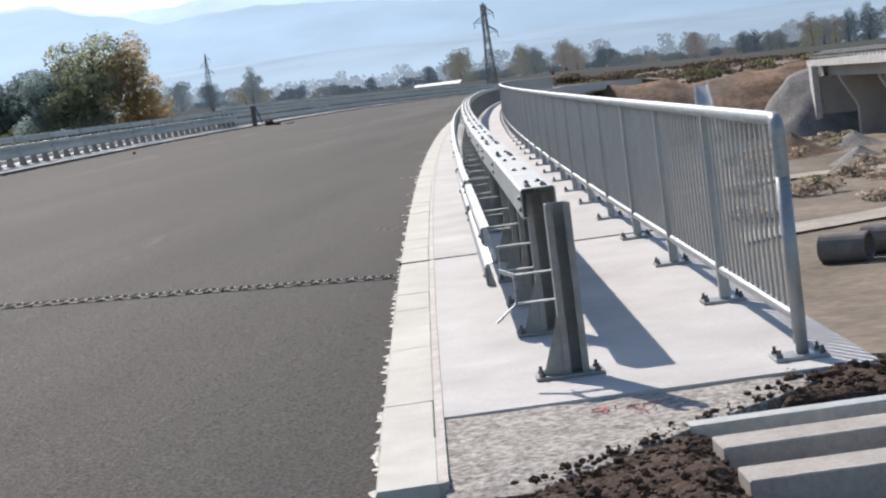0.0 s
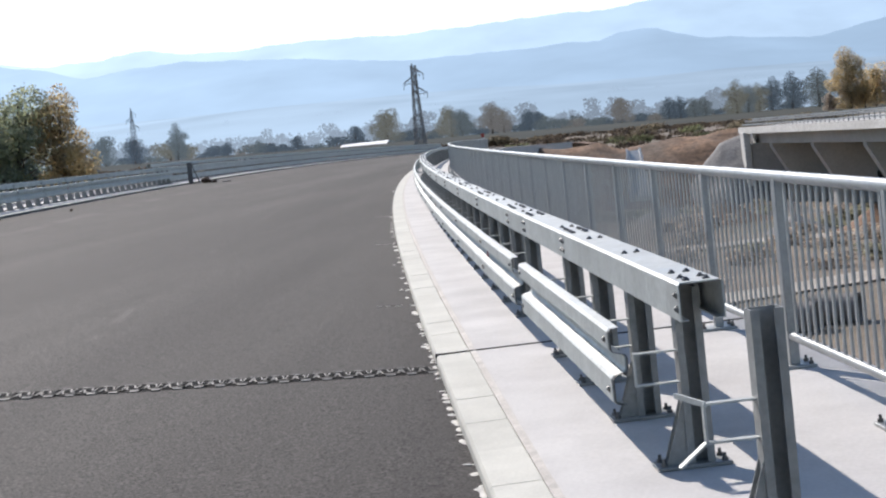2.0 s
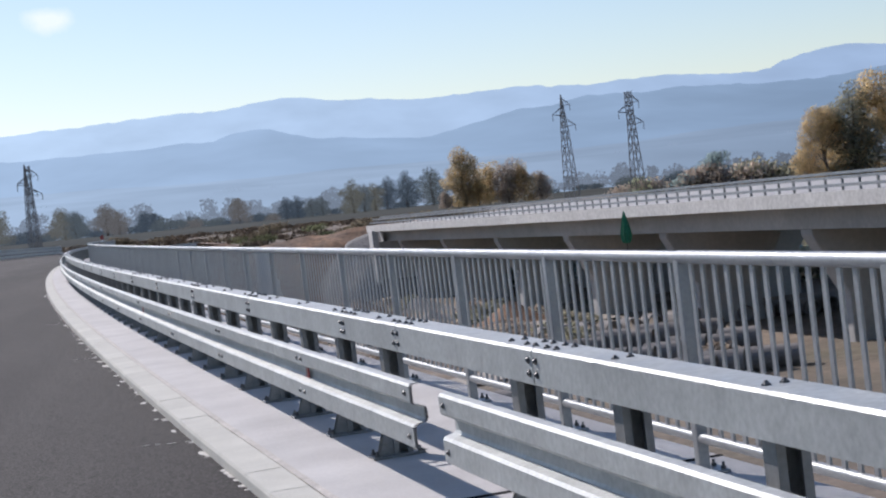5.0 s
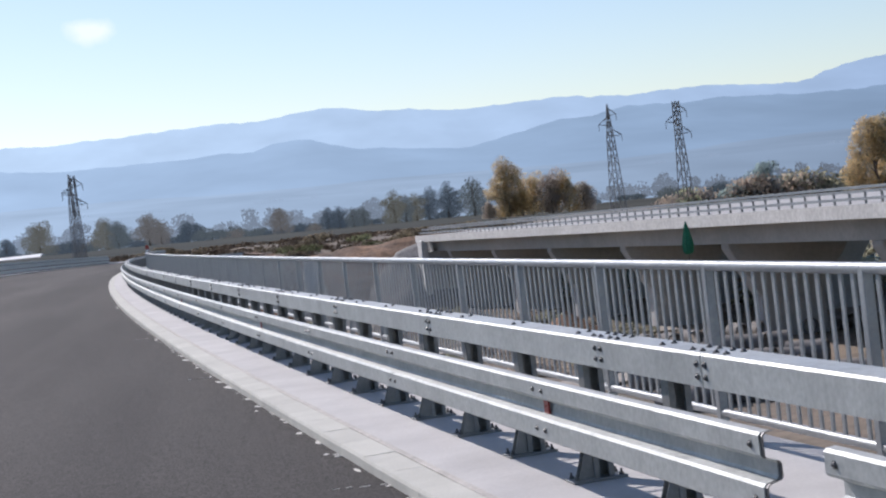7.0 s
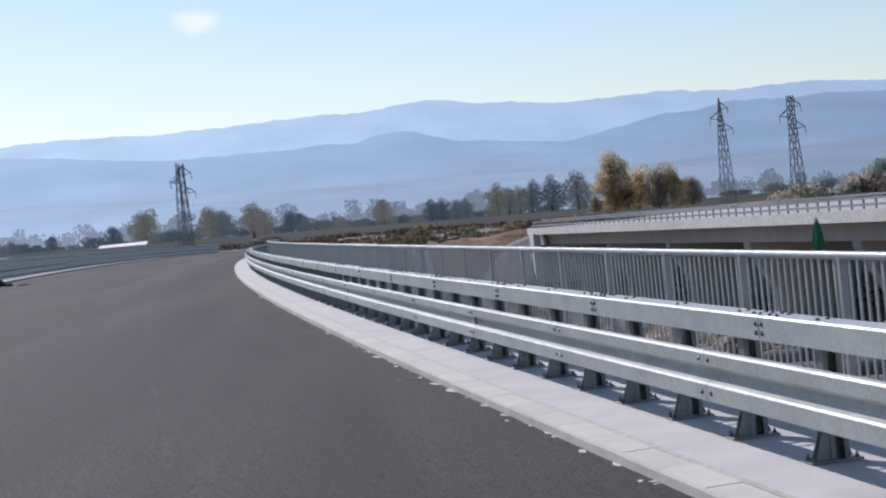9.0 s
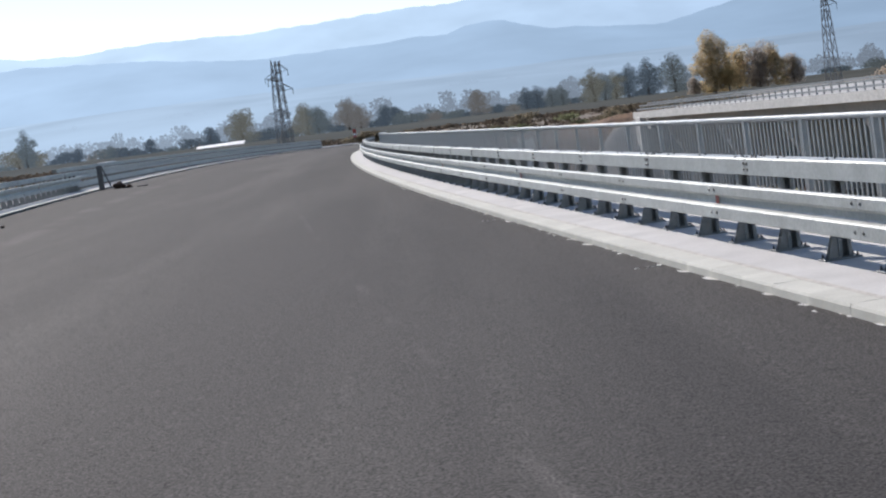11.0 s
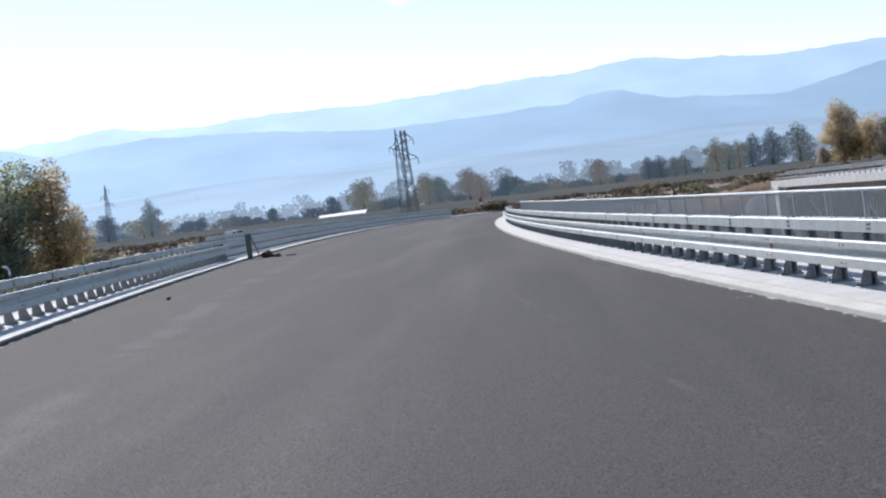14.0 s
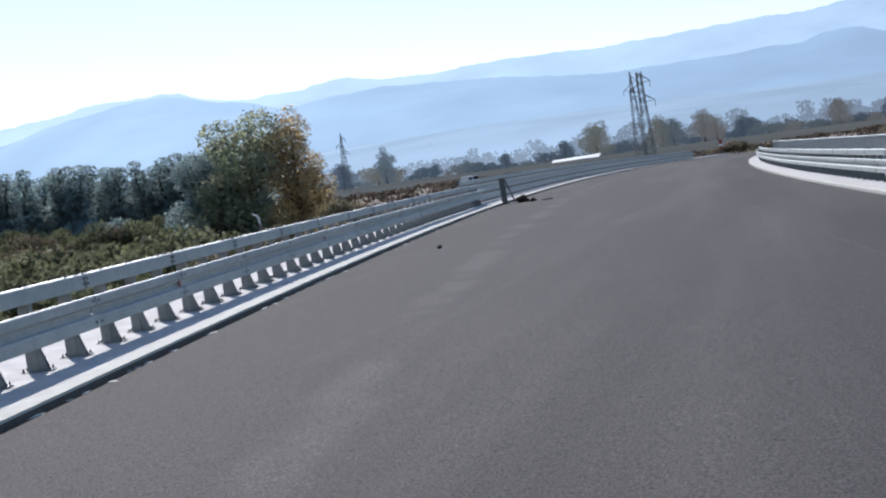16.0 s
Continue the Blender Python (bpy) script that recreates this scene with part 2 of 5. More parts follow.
# ---------------- the road's line ----------------
HEAD, CURVE, GRADE, CREST, FALL, WIDTH = radians(6.414), 0.000852, 0.00837, -0.0000655, 0.0516, 11.27
STEP_UP = 0.085                     # kerb height over the asphalt


def level(u):
    return GRADE * u + CREST * u * u / 2


def at(u, d, h=0.0):
    """The place u metres past the expansion joint, d metres right of the road's right edge, h over that edge."""
    a = HEAD - CURVE * u
    return Vector((-0.45 - (math.cos(a) - math.cos(HEAD)) / CURVE + math.cos(a) * d,
                   9.5 + (math.sin(HEAD) - math.sin(a)) / CURVE + math.sin(a) * d, level(u) + h))


def road_h(d):
    return -FALL * d


def spot(u, d, h, turn=0.0):
    """A pose on the deck whose y axis runs along the road."""
    p = at(u, d, h)
    return pose(p.x, p.y, p.z, math.degrees(math.atan(GRADE + CREST * u)) * math.cos(radians(turn)), 0, math.degrees(HEAD - CURVE * u) + turn)


def chord(u, d, h, length, turn=0.0):
    """Like spot, for a straight piece of that length: turned so that both its ends lie on the road's line."""
    p, m = at(u, d, h), u + length / 2 * math.cos(radians(turn))
    return pose(p.x, p.y, p.z, math.degrees(math.atan(GRADE + CREST * m)) * math.cos(radians(turn)), 0, math.degrees(HEAD - CURVE * m) + turn)


# ---------------- mesh helpers ----------------
def link(name, bm, material, parent=None, label="", smooth=False):
    me = bpy.data.meshes.new(name)
    bm.to_mesh(me)
    bm.free()
    return link_mesh(name, me, material, parent, label, smooth)


def link_mesh(name, me, material, parent=None, label="", smooth=False):
    if material and not me.materials:
        me.materials.append(material)
    if smooth:
        for f in me.polygons:
            f.use_smooth = len(f.vertices) <= 4
    ob = new(name, me)
    if parent:
        ob.parent = parent
    return tagged(ob, label) if label else ob


def part(name, bm, material, parent, label="", smooth=False):
    return link(name, bm, material, parent, label, smooth)


def thing(name, m=None, label="", category="", group=""):
    ob = new(name)
    ob.empty_display_size = 0.1
    if m is not None:
        ob.matrix_basis = m
    return tagged(ob, label, category, group)


def add_box(bm, x0, x1, y0, y1, z0, z1, m=None, bevel=0.0):
    vs = [bm.verts.new((x, y, z)) for x in (x0, x1) for y in (y0, y1) for z in (z0, z1)]
    fs = [bm.faces.new([vs[i] for i in q]) for q in ((0, 1, 3, 2), (4, 6, 7, 5), (0, 4, 5, 1), (2, 3, 7, 6), (0, 2, 6, 4), (1, 5, 7, 3))]
    if bevel:
        es = list({e for f in fs for e in f.edges})
        r = bmesh.ops.bevel(bm, geom=es, offset=bevel, segments=1, affect="EDGES", profile=0.5)
        vs = list({v for v in vs if v.is_valid} | {v for f in r["faces"] for v in f.verts})
    if m is not None:
        bmesh.ops.transform(bm, matrix=m, verts=vs)
    return vs


def box(*a, m=None, bevel=0.0):
    bm = bmesh.new()
    add_box(bm, *a, m=m, bevel=bevel)
    return bm


def add_tube(bm, a, b, r0, r1=None, seg=8, caps=True):
    a, b = Vector(a), Vector(b)
    r1 = r0 if r1 is None else r1
    q = (b - a).to_track_quat("Z", "Y")
    rings = []
    for c, r in ((a, r0), (b, r1)):
        rings.append([bm.verts.new(c + q @ Vector((r * math.cos(2 * math.pi * i / seg), r * math.sin(2 * math.pi * i / seg), 0))) for i in range(seg)])
    for i in range(seg):
        bm.faces.new((rings[0][i], rings[0][(i + 1) % seg], rings[1][(i + 1) % seg], rings[1][i]))
    if caps:
        bm.faces.new(rings[0][::-1])
        bm.faces.new(rings[1])


def add_path(bm, pts, r, seg=10):
    """A tube that bends through points in the plane of y and z."""
    pts, rings, side = [Vector(p) for p in pts], [], Vector((1, 0, 0))
    for i, p in enumerate(pts):
        up = (pts[min(i + 1, len(pts) - 1)] - pts[max(i - 1, 0)]).normalized().cross(side)
        rings.append([bm.verts.new(p + side * (r * math.cos(2 * math.pi * k / seg)) + up * (r * math.sin(2 * math.pi * k / seg))) for k in range(seg)])
    for a, b in zip(rings, rings[1:]):
        for k in range(seg):
            bm.faces.new((a[k], a[(k + 1) % seg], b[(k + 1) % seg], b[k]))


def extrude(profile, y0, y1, closed=True, cap=True, ys=None):
    """A profile of (x, z) drawn out along y."""
    bm = bmesh.new()
    rings = [[bm.verts.new((x, y, z)) for x, z in profile] for y in (ys or (y0, y1))]
    k = len(profile)
    for a, b in zip(rings, rings[1:]):
        for i in range(k if closed else k - 1):
            bm.faces.new((a[i], a[(i + 1) % k], b[(i + 1) % k], b[i]))
    if closed and cap:
        bm.faces.new(rings[0])
        bm.faces.new(rings[-1][::-1])
    bmesh.ops.recalc_face_normals(bm, faces=bm.faces)
    return bm


def sweep(profile, us, closed=True):
    """A profile of (d, h) drawn along the road at the stations us."""
    bm = bmesh.new()
    rings = [[bm.verts.new(at(u, d, h)) for d, h in profile] for u in us]
    k = len(profile)
    for a, b in zip(rings, rings[1:]):
        for i in range(k if closed else k - 1):
            bm.faces.new((a[i], a[(i + 1) % k], b[(i + 1) % k], b[i]))
    if closed:
        bm.faces.new(rings[0])
        bm.faces.new(rings[-1][::-1])
    bmesh.ops.recalc_face_normals(bm, faces=bm.faces)
    return bm


def stations(a, b, s):
    k = max(1, round((b - a) / s))
    return [a + (b - a) * i / k for i in range(k + 1)]


def smooth01(a, b, v):
    v = min(1.0, max(0.0, (v - a) / (b - a)))
    return v * v * (3 - 2 * v)


# ---------------- ground, far land ----------------
def land(x, y):
    low = -9.0 + 5.0 * smooth01(-18, -45, x) if x < 0 else -9.0
    up = smooth01(215, 400, y)
    z = low * (1 - up) + 0.5 * up + 0.006 * max(0.0, y - 400) + 0.0245 * max(0.0, y - 1100) - 0.025 * max(-400, min(400, x)) * smooth01(40, 300, y)
    z += 0.5 * noise.noise((x * 0.03, y * 0.03, 0)) + 0.15 * noise.noise((x * 0.15, y * 0.15, 3))
    return z


def ground():
    def line(lo, hi, near, far):
        out, v = [0.0], 0.0
        while v < hi:
            v += max(near, (v - 150) * far)
            out.append(v)
        neg, v = [], 0.0
        while v > lo:
            v -= max(near, (-v - 150) * far)
            neg.append(v)
        return neg[::-1] + out
    xs, ys = line(-4500, 4500, 5.0, 0.12), line(-1500, 4700, 5.0, 0.09)
    verts = [(x, y, land(x, y)) for y in ys for x in xs]
    w = len(xs)
    faces = [(j * w + i, j * w + i + 1, (j + 1) * w + i + 1, (j + 1) * w + i) for j in range(len(ys) - 1) for i in range(w - 1)]
    me = bpy.data.meshes.new("ground")
    me.from_pydata(verts, [], faces)
    return tagged(link_mesh("ground", me, EARTH, smooth=True), "dry brown earth and dull grass of a valley floor", "ground", kind="structure")


ground()


def ridge(name, pts, y, foot, depth, material, rough):
    """A mountain range along the far side of the valley, with spurs that run down towards the valley."""
    verts, faces, xs = [], [], []
    x = pts[0][0]
    while x <= pts[-1][0]:
        xs.append(x)
        x += 11
    rows = 14
    for x in xs:
        i = max(k for k in range(len(pts)) if pts[k][0] <= x or k == 0)
        a, b = pts[i], pts[min(i + 1, len(pts) - 1)]
        t = 0 if b[0] == a[0] else (x - a[0]) / (b[0] - a[0])
        top = a[1] + (b[1] - a[1]) * (t * t * (3 - 2 * t) * 0.5 + t * 0.5)
        top += rough * (noise.noise((x * 0.011, y * 0.01, 1)) + 0.5 * noise.noise((x * 0.035, y * 0.01, 5)) + 0.3 * noise.noise((x * 0.12, y * 0.01, 8)))
        for r in range(rows):
            s = r / (rows - 1)
            spur = 0.16 * math.sin(math.pi * s) * noise.noise((x * 0.004, s * 2.0, y * 0.001))
            verts.append((x, y - depth * (1 - s), foot + (top - foot) * max(0, min(1, s ** 1.15 + spur))))
        verts.append((x, y + 60, foot - 60))
    w = rows + 1
    faces = [(i * w + r, i * w + r + 1, (i + 1) * w + r + 1, (i + 1) * w + r) for i in range(len(xs) - 1) for r in range(rows)]
    me = bpy.data.meshes.new(name)
    me.from_pydata(verts, [], faces)
    return tagged(link_mesh(name, me, material, smooth=True), "hazy blue wooded mountain range across the valley", "mountain", kind="structure")


FAR_RIDGE = [(-3600, 250), (-2400, 330), (-1680, 309), (-1544, 328), (-1344, 327), (-1195, 287), (-1014, 282), (-902, 294), (-784, 270), (-568, 274), (-400, 268),
             (-279, 264), (15, 270), (183, 269), (223, 278), (314, 280), (495, 257), (626, 244), (868, 248), (961, 236), (1165, 238), (1430, 220), (1608, 262),
             (1807, 254), (2300, 300), (3600, 260)]
NEAR_RIDGE = [(-3000, 190), (-1900, 170), (-1330, 204), (-1106, 238), (-999, 239), (-898, 212), (-797, 187), (-652, 194), (-491, 185), (-401, 173), (-215, 153),
              (-24, 151), (100, 150), (140, 160), (195, 163), (240, 149), (275, 136), (461, 117), (563, 132), (646, 148), (768, 155), (922, 154), (1146, 141), (1600, 170), (3000, 150)]
# both ranges glow with painted haze, brighter on the sun's side
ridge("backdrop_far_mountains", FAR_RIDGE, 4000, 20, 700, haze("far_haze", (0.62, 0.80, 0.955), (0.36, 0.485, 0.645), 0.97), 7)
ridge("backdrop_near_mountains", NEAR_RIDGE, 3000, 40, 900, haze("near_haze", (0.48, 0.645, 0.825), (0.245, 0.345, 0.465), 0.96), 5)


def valley():
    """The hazy valley floor that climbs to the foot of the mountains, with faint fields."""
    verts, faces, nx, ny = [], [], 60, 30
    for j in range(ny + 1):
        y = 1050 + (2500 - 1050) * (j / ny) ** 1.4
        for i in range(nx + 1):
            x = (-0.95 + 1.9 * i / nx) * (y + 600)
            z = land(x, y) + 0.6 + (y - 560) * 0.014 * smooth01(1050, 1500, y) + 5 * noise.noise((x * 0.003, y * 0.003, 9)) * smooth01(1050, 1400, y)
            verts.append((x, y, z if j else z - 2.5))
    w = nx + 1
    faces = [(j * w + i, j * w + i + 1, (j + 1) * w + i + 1, (j + 1) * w + i) for j in range(ny) for i in range(nx)]
    me = bpy.data.meshes.new("backdrop_valley")
    me.from_pydata(verts, [], faces)
    # the valley floor's haze is put in as emission
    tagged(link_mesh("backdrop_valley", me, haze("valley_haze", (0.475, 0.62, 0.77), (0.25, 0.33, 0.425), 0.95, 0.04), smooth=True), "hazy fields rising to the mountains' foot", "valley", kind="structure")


valley()


def fields():
    """The flat, hazy plain between the building site and the belt of trees."""
    verts, nx, ny = [], 60, 16
    for j in range(ny + 1):
        y = 430 + (1150 - 430) * j / ny
        for i in range(nx + 1):
            x = (-0.8 + 1.6 * i / nx) * (y + 200)
            verts.append((x, y, land(x, y) + (0.5 if j else -2.0)))
    w = nx + 1
    faces = [(j * w + i, j * w + i + 1, (j + 1) * w + i + 1, (j + 1) * w + i) for j in range(ny) for i in range(nx)]
    me = bpy.data.meshes.new("backdrop_fields")
    me.from_pydata(verts, [], faces)
    # emission paints the air's veil over these fields
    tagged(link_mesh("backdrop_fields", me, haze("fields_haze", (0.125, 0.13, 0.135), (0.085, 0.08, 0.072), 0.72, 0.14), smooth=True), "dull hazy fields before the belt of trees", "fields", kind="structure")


fields()

# ---------------- road, kerbs, walkways ----------------
ROAD_A, ROAD_B, DECK_A, DECK_B = -70.0, 300.0, -8.2, 285.0


def road():
    us = stations(ROAD_A, ROAD_B, 2.0)
    ds = [-WIDTH + WIDTH * i / 8 for i in range(9)]
    bm = sweep([(d, road_h(d)) for d in ds] + [(0, -0.25), (-WIDTH, road_h(-WIDTH) - 0.25)], us)
    lane = bm.verts.layers.float.new("lane")
    k = len(ds) + 2
    for i, v in enumerate(bm.verts):
        v[lane] = (ds + [0.0, -WIDTH])[i % k]
    return tagged(link("road", bm, ASPHALT), "fresh dark grey asphalt carriageway with paler wheel marks", "road", kind="structure")


road()
LEFT_H = road_h(-WIDTH)
WALK = [(0.245, STEP_UP), (0.27, STEP_UP + 0.004), (2.25, STEP_UP + 0.012), (2.25, -0.9), (0.245, -0.9)]
walk_right = tagged(link("walkway_right", sweep(WALK, stations(-6.93, -0.03, 1.0)), CONCRETE), "pale smooth concrete bridge walkway", "walkway", kind="structure")
walk_right_far = tagged(link("walkway_right_far", sweep(WALK, stations(0.03, DECK_B, 2.0)), CONCRETE), "pale smooth concrete bridge walkway past the joint", "walkway", kind="structure")
LW = [(-WIDTH - d, LEFT_H + h) for d, h in ((0.245, STEP_UP), (0.27, STEP_UP + 0.004), (2.1, STEP_UP + 0.095), (2.1, STEP_UP + 0.19), (2.12, STEP_UP + 0.21), (2.4, STEP_UP + 0.21), (2.4, -0.9), (0.245, -0.9))]
walk_left = tagged(link("walkway_left", sweep(LW, stations(-6.93, DECK_B, 2.0)), CONCRETE), "pale concrete walkway on the far side of the road", "walkway", kind="structure")
deck = tagged(link("bridge_deck", sweep([(2.2, -0.3), (2.2, -1.0), (-2, -1.9), (-9, -1.5), (-WIDTH - 2.2, LEFT_H - 1.0), (-WIDTH - 2.2, LEFT_H - 0.3)],
                                        stations(-6, DECK_B, 4)), BRIDGE), "grey concrete bridge deck under the carriageway", "bridge", kind="structure")


def soil_edge(u):
    """How far from the kerb the spilled soil begins."""
    return 0.47 + (u + 8.45) * 1.03 if u < -7.1 else 1.86


def rough_end():
    """The unfinished end of the walkway, cut off at a slant."""
    bm = bmesh.new()
    rings = []
    for u in stations(-8.35, -6.94, 0.06):
        w = max(0.35, min(1.9, soil_edge(u) + 0.10 + 0.03 * noise.noise((u * 9, 0, 0))))
        ds = [0.27 + (w - 0.27) * k / 16 for k in range(17)]
        rings.append([bm.verts.new(at(u, d, 0.079 + 0.008 * noise.noise((u * 7, d * 7, 1)) - 0.03 * smooth01(-7.9, -8.4, u))) for d in ds] + [bm.verts.new(at(u, w, -0.4)), bm.verts.new(at(u, 0.27, -0.4))])
    k = len(rings[0])
    for a, b in zip(rings, rings[1:]):
        for i in range(k):
            bm.faces.new((a[i], a[(i + 1) % k], b[(i + 1) % k], b[i]))
    bm.faces.new(rings[0]), bm.faces.new(rings[-1][::-1])
    bmesh.ops.recalc_face_normals(bm, faces=bm.faces)
    tagged(link("rough_concrete_end", bm, ROUGH_CONCRETE), "exposed-aggregate concrete strip at the end of the walkway", "concrete strip", kind="structure")


rough_end()
tagged(link("joint_sealant_right", sweep([(0.245, STEP_UP + 0.004), (0.285, STEP_UP + 0.009), (0.285, 0.03), (0.245, 0.03)], stations(-8.2, 60, 1)), SEALANT),
       "beige sealant line along the back of the kerb", "sealant", kind="structure")

# embankments that carry the road before and behind the bridge
for nm, a, b, w, stuff in (("embankment_near", ROAD_A, -8.25, 22, SOIL), ("embankment_far", DECK_B - 2, ROAD_B, 9, MOUND)):
    prof = [(-WIDTH, LEFT_H - 0.02), (-WIDTH - 3, LEFT_H - 0.05), (-WIDTH - w, -10), (w, -10), (5.0, -0.5), (2.3, -0.03), (0.3, -0.02), (0, -0.04), (-0.05, -0.2), (-WIDTH + 0.05, LEFT_H - 0.2)]
    tagged(link(nm, sweep(prof, stations(a, b, 5)), stuff), "bare soil embankment beside the road", "embankment", kind="structure")

# ---------------- guard rail ----------------
WPROF = [(0.050, 0.705), (0.012, 0.702), (0.0, 0.688), (0.0, 0.608), (0.010, 0.594), (0.062, 0.580), (0.070, 0.566), (0.070, 0.514), (0.062, 0.501),
         (0.012, 0.489), (0.0, 0.474), (0.0, 0.368), (0.012, 0.357), (0.050, 0.355)]


def w_beam(y0, y1):
    """A corrugated beam: a folded sheet with two humps towards the road."""
    front = [(x + 0.615, z - STEP_UP) for x, z in WPROF]
    back = [(x + 0.620, z - STEP_UP - 0.001) for x, z in WPROF][::-1]
    return extrude(front + back, y0, y1)


BX0, BX1, BZ0, BZ1 = 0.84, 1.03, 0.775 - STEP_UP, 0.938 - STEP_UP


def box_beam(y0, y1):
    """A pressed square beam, open at its ends and along a slot underneath."""
    r, t, lip = 0.012, 0.006, 0.035
    p = [(BX0 + lip, BZ0), (BX0, BZ0), (BX0, BZ1 - r), (BX0 + r, BZ1), (BX1 - r, BZ1), (BX1, BZ1 - r), (BX1, BZ0), (BX1 - lip, BZ0)]
    q = [(BX1 - lip, BZ0 + t), (BX1 - t, BZ0 + t), (BX1 - t, BZ1 - r), (BX1 - r, BZ1 - t), (BX0 + r, BZ1 - t), (BX0 + t, BZ1 - r), (BX0 + t, BZ0 + t), (BX0 + lip, BZ0 + t)]
    return extrude(p + q, y0, y1)


def post_mesh(top):
    """A rolled channel post: a web that faces along the rail, with turned-in flanges."""
    p = [(0.885, 0.05), (1.005, 0.05), (1.005, -0.05), (0.972, -0.05), (0.972, -0.043), (0.997, -0.043), (0.997, 0.043), (0.893, 0.043), (0.893, -0.043), (0.918, -0.043), (0.918, -0.05), (0.885, -0.05)]
    bm = bmesh.new()
    rings = [[bm.verts.new((x, y, z)) for x, y in p] for z in (0.015, top)]
    for i in range(12):
        bm.faces.new((rings[0][i], rings[0][(i + 1) % 12], rings[1][(i + 1) % 12], rings[1][i]))
    bm.faces.new(rings[1])
    bmesh.ops.recalc_face_normals(bm, faces=bm.faces)
    return bm


def gusset_mesh(y):
    """A tapered stiffener between the post's foot and its base plate."""
    bm = bmesh.new()
    for yy in (y - 0.004, y + 0.004):
        bm.verts.new((0.885, yy, 0.30)), bm.verts.new((0.885, yy, 0.016)), bm.verts.new((0.785, yy, 0.016)), bm.verts.new((0.80, yy, 0.04))
    v = list(bm.verts)
    bm.faces.new(v[:4]), bm.faces.new(v[7:3:-1])
    for i in range(4):
        bm.faces.new((v[i], v[4 + i], v[4 + (i + 1) % 4], v[(i + 1) % 4]))
    bmesh.ops.recalc_face_normals(bm, faces=bm.faces)
    return bm


def plate_mesh():
    return box(0.745, 1.075, -0.085, 0.085, 0.0, 0.016, bevel=0.003)


def anchor_mesh():
    bm = bmesh.new()
    add_tube(bm, (0, 0, 0.012), (0, 0, 0.030), 0.015, seg=6)
    add_tube(bm, (0, 0, 0.030), (0, 0, 0.050), 0.008, seg=6)
    return bm


def spacer_mesh(y):
    """The bent strip that holds the corrugated beam off the post."""
    bm = bmesh.new()
    for z in (0.60 - STEP_UP, 0.46 - STEP_UP):
        add_box(bm, 0.70, 0.89, y - 0.02, y + 0.02, z - 0.004, z + 0.004)
    add_box(bm, 0.692, 0.700, y - 0.02, y + 0.02, 0.46 - STEP_UP - 0.004, 0.60 - STEP_UP + 0.004)
    return bm


def strap_mesh():
    """A loose strap end that hangs free where no beam is bolted on."""
    bm = bmesh.new()
    add_box(bm, -0.13, 0.0, -0.02, 0.02, -0.004, 0.004, m=pose(0.695, 0, 0.46 - STEP_UP, 0, -38, 0))
    add_box(bm, -0.004, 0.004, -0.02, 0.26, -0.01, 0.01, m=pose(0.696, 0, 0.60 - STEP_UP, 0, 0, 12))
    return bm


def dome_mesh():
    bm = bmesh.new()
    add_tube(bm, (0, 0, 0), (0, 0, 0.006), 0.017, seg=8)
    add_tube(bm, (0, 0, 0.006), (0, 0, 0.016), 0.013, 0.006, seg=8)
    return bm


def shared(bm, name, material, smooth=False):
    me = bpy.data.meshes.new(name)
    bm.to_mesh(me)
    bm.free()
    me.materials.append(material)
    if smooth:
        for f in me.polygons:
            f.use_smooth = len(f.vertices) <= 4
    return me


POST_ME = shared(post_mesh(0.79), "post", GALV_DULL)
POST_TALL_ME = shared(post_mesh(0.835), "post", GALV_DULL)
POST_HIGH_ME = shared(post_mesh(1.02), "post", GALV_DULL)
GUSSET_ME, PLATE_ME = shared(gusset_mesh(-0.035), "gusset", GALV_DULL), shared(plate_mesh(), "base_plate", GALV_DULL)
GUSSET2_ME = shared(gusset_mesh(0.035), "gusset", GALV_DULL)
ANCHOR_ME, DOME_ME = shared(anchor_mesh(), "anchor_bolt", BOLT), shared(dome_mesh(), "bolt", BOLT)
SPACER_ME = shared(spacer_mesh(0), "spacer", GALV)


def put(name, me, parent, m=None, label=""):
    ob = new(name, me)
    ob.parent = parent
    if m is not None:
        ob.matrix_basis = m
    return tagged(ob, label) if label else ob


def guard_post(parent, y, me=None, spacer=True, bolts=True):
    p = put("post", me or POST_ME, parent, pose(0, y, 0), "channel-section steel post")
    put("gusset", GUSSET_ME, p)
    put("gusset", GUSSET2_ME, p)
    plate = put("base_plate", PLATE_ME, p)
    if bolts:
        for x, yy in ((0.775, -0.055), (0.775, 0.055), (1.045, -0.055), (1.045, 0.055)):
            put("anchor_bolt", ANCHOR_ME, p, pose(x, yy, 0))
    if spacer:
        put("spacer", SPACER_ME, parent, pose(0, y, 0))
    return p


def box_bolts(parent, y_joints, y_posts):
    """Round bolt heads on top of the box beam over each post, and on its face at each joint."""
    for y in y_posts:
        for x in (0.90, 0.965):
            put("bolt", DOME_ME, parent, pose(x, y, BZ1))
    for y in y_joints:
        for x in (0.89, 0.975):
            for k in (-0.06, 0.06):
                put("bolt", DOME_ME, parent, pose(x, y + k + (0.09 if y == y_joints[0] else -0.09), BZ1))
        for z in (BZ0 + 0.05, BZ0 + 0.11):
            put("bolt", DOME_ME, parent, pose(BX0, y, z, 0, -90, 0))


RAIL_GROUP = "guard rail sections along the bridge"
BASE_H = STEP_UP + 0.008


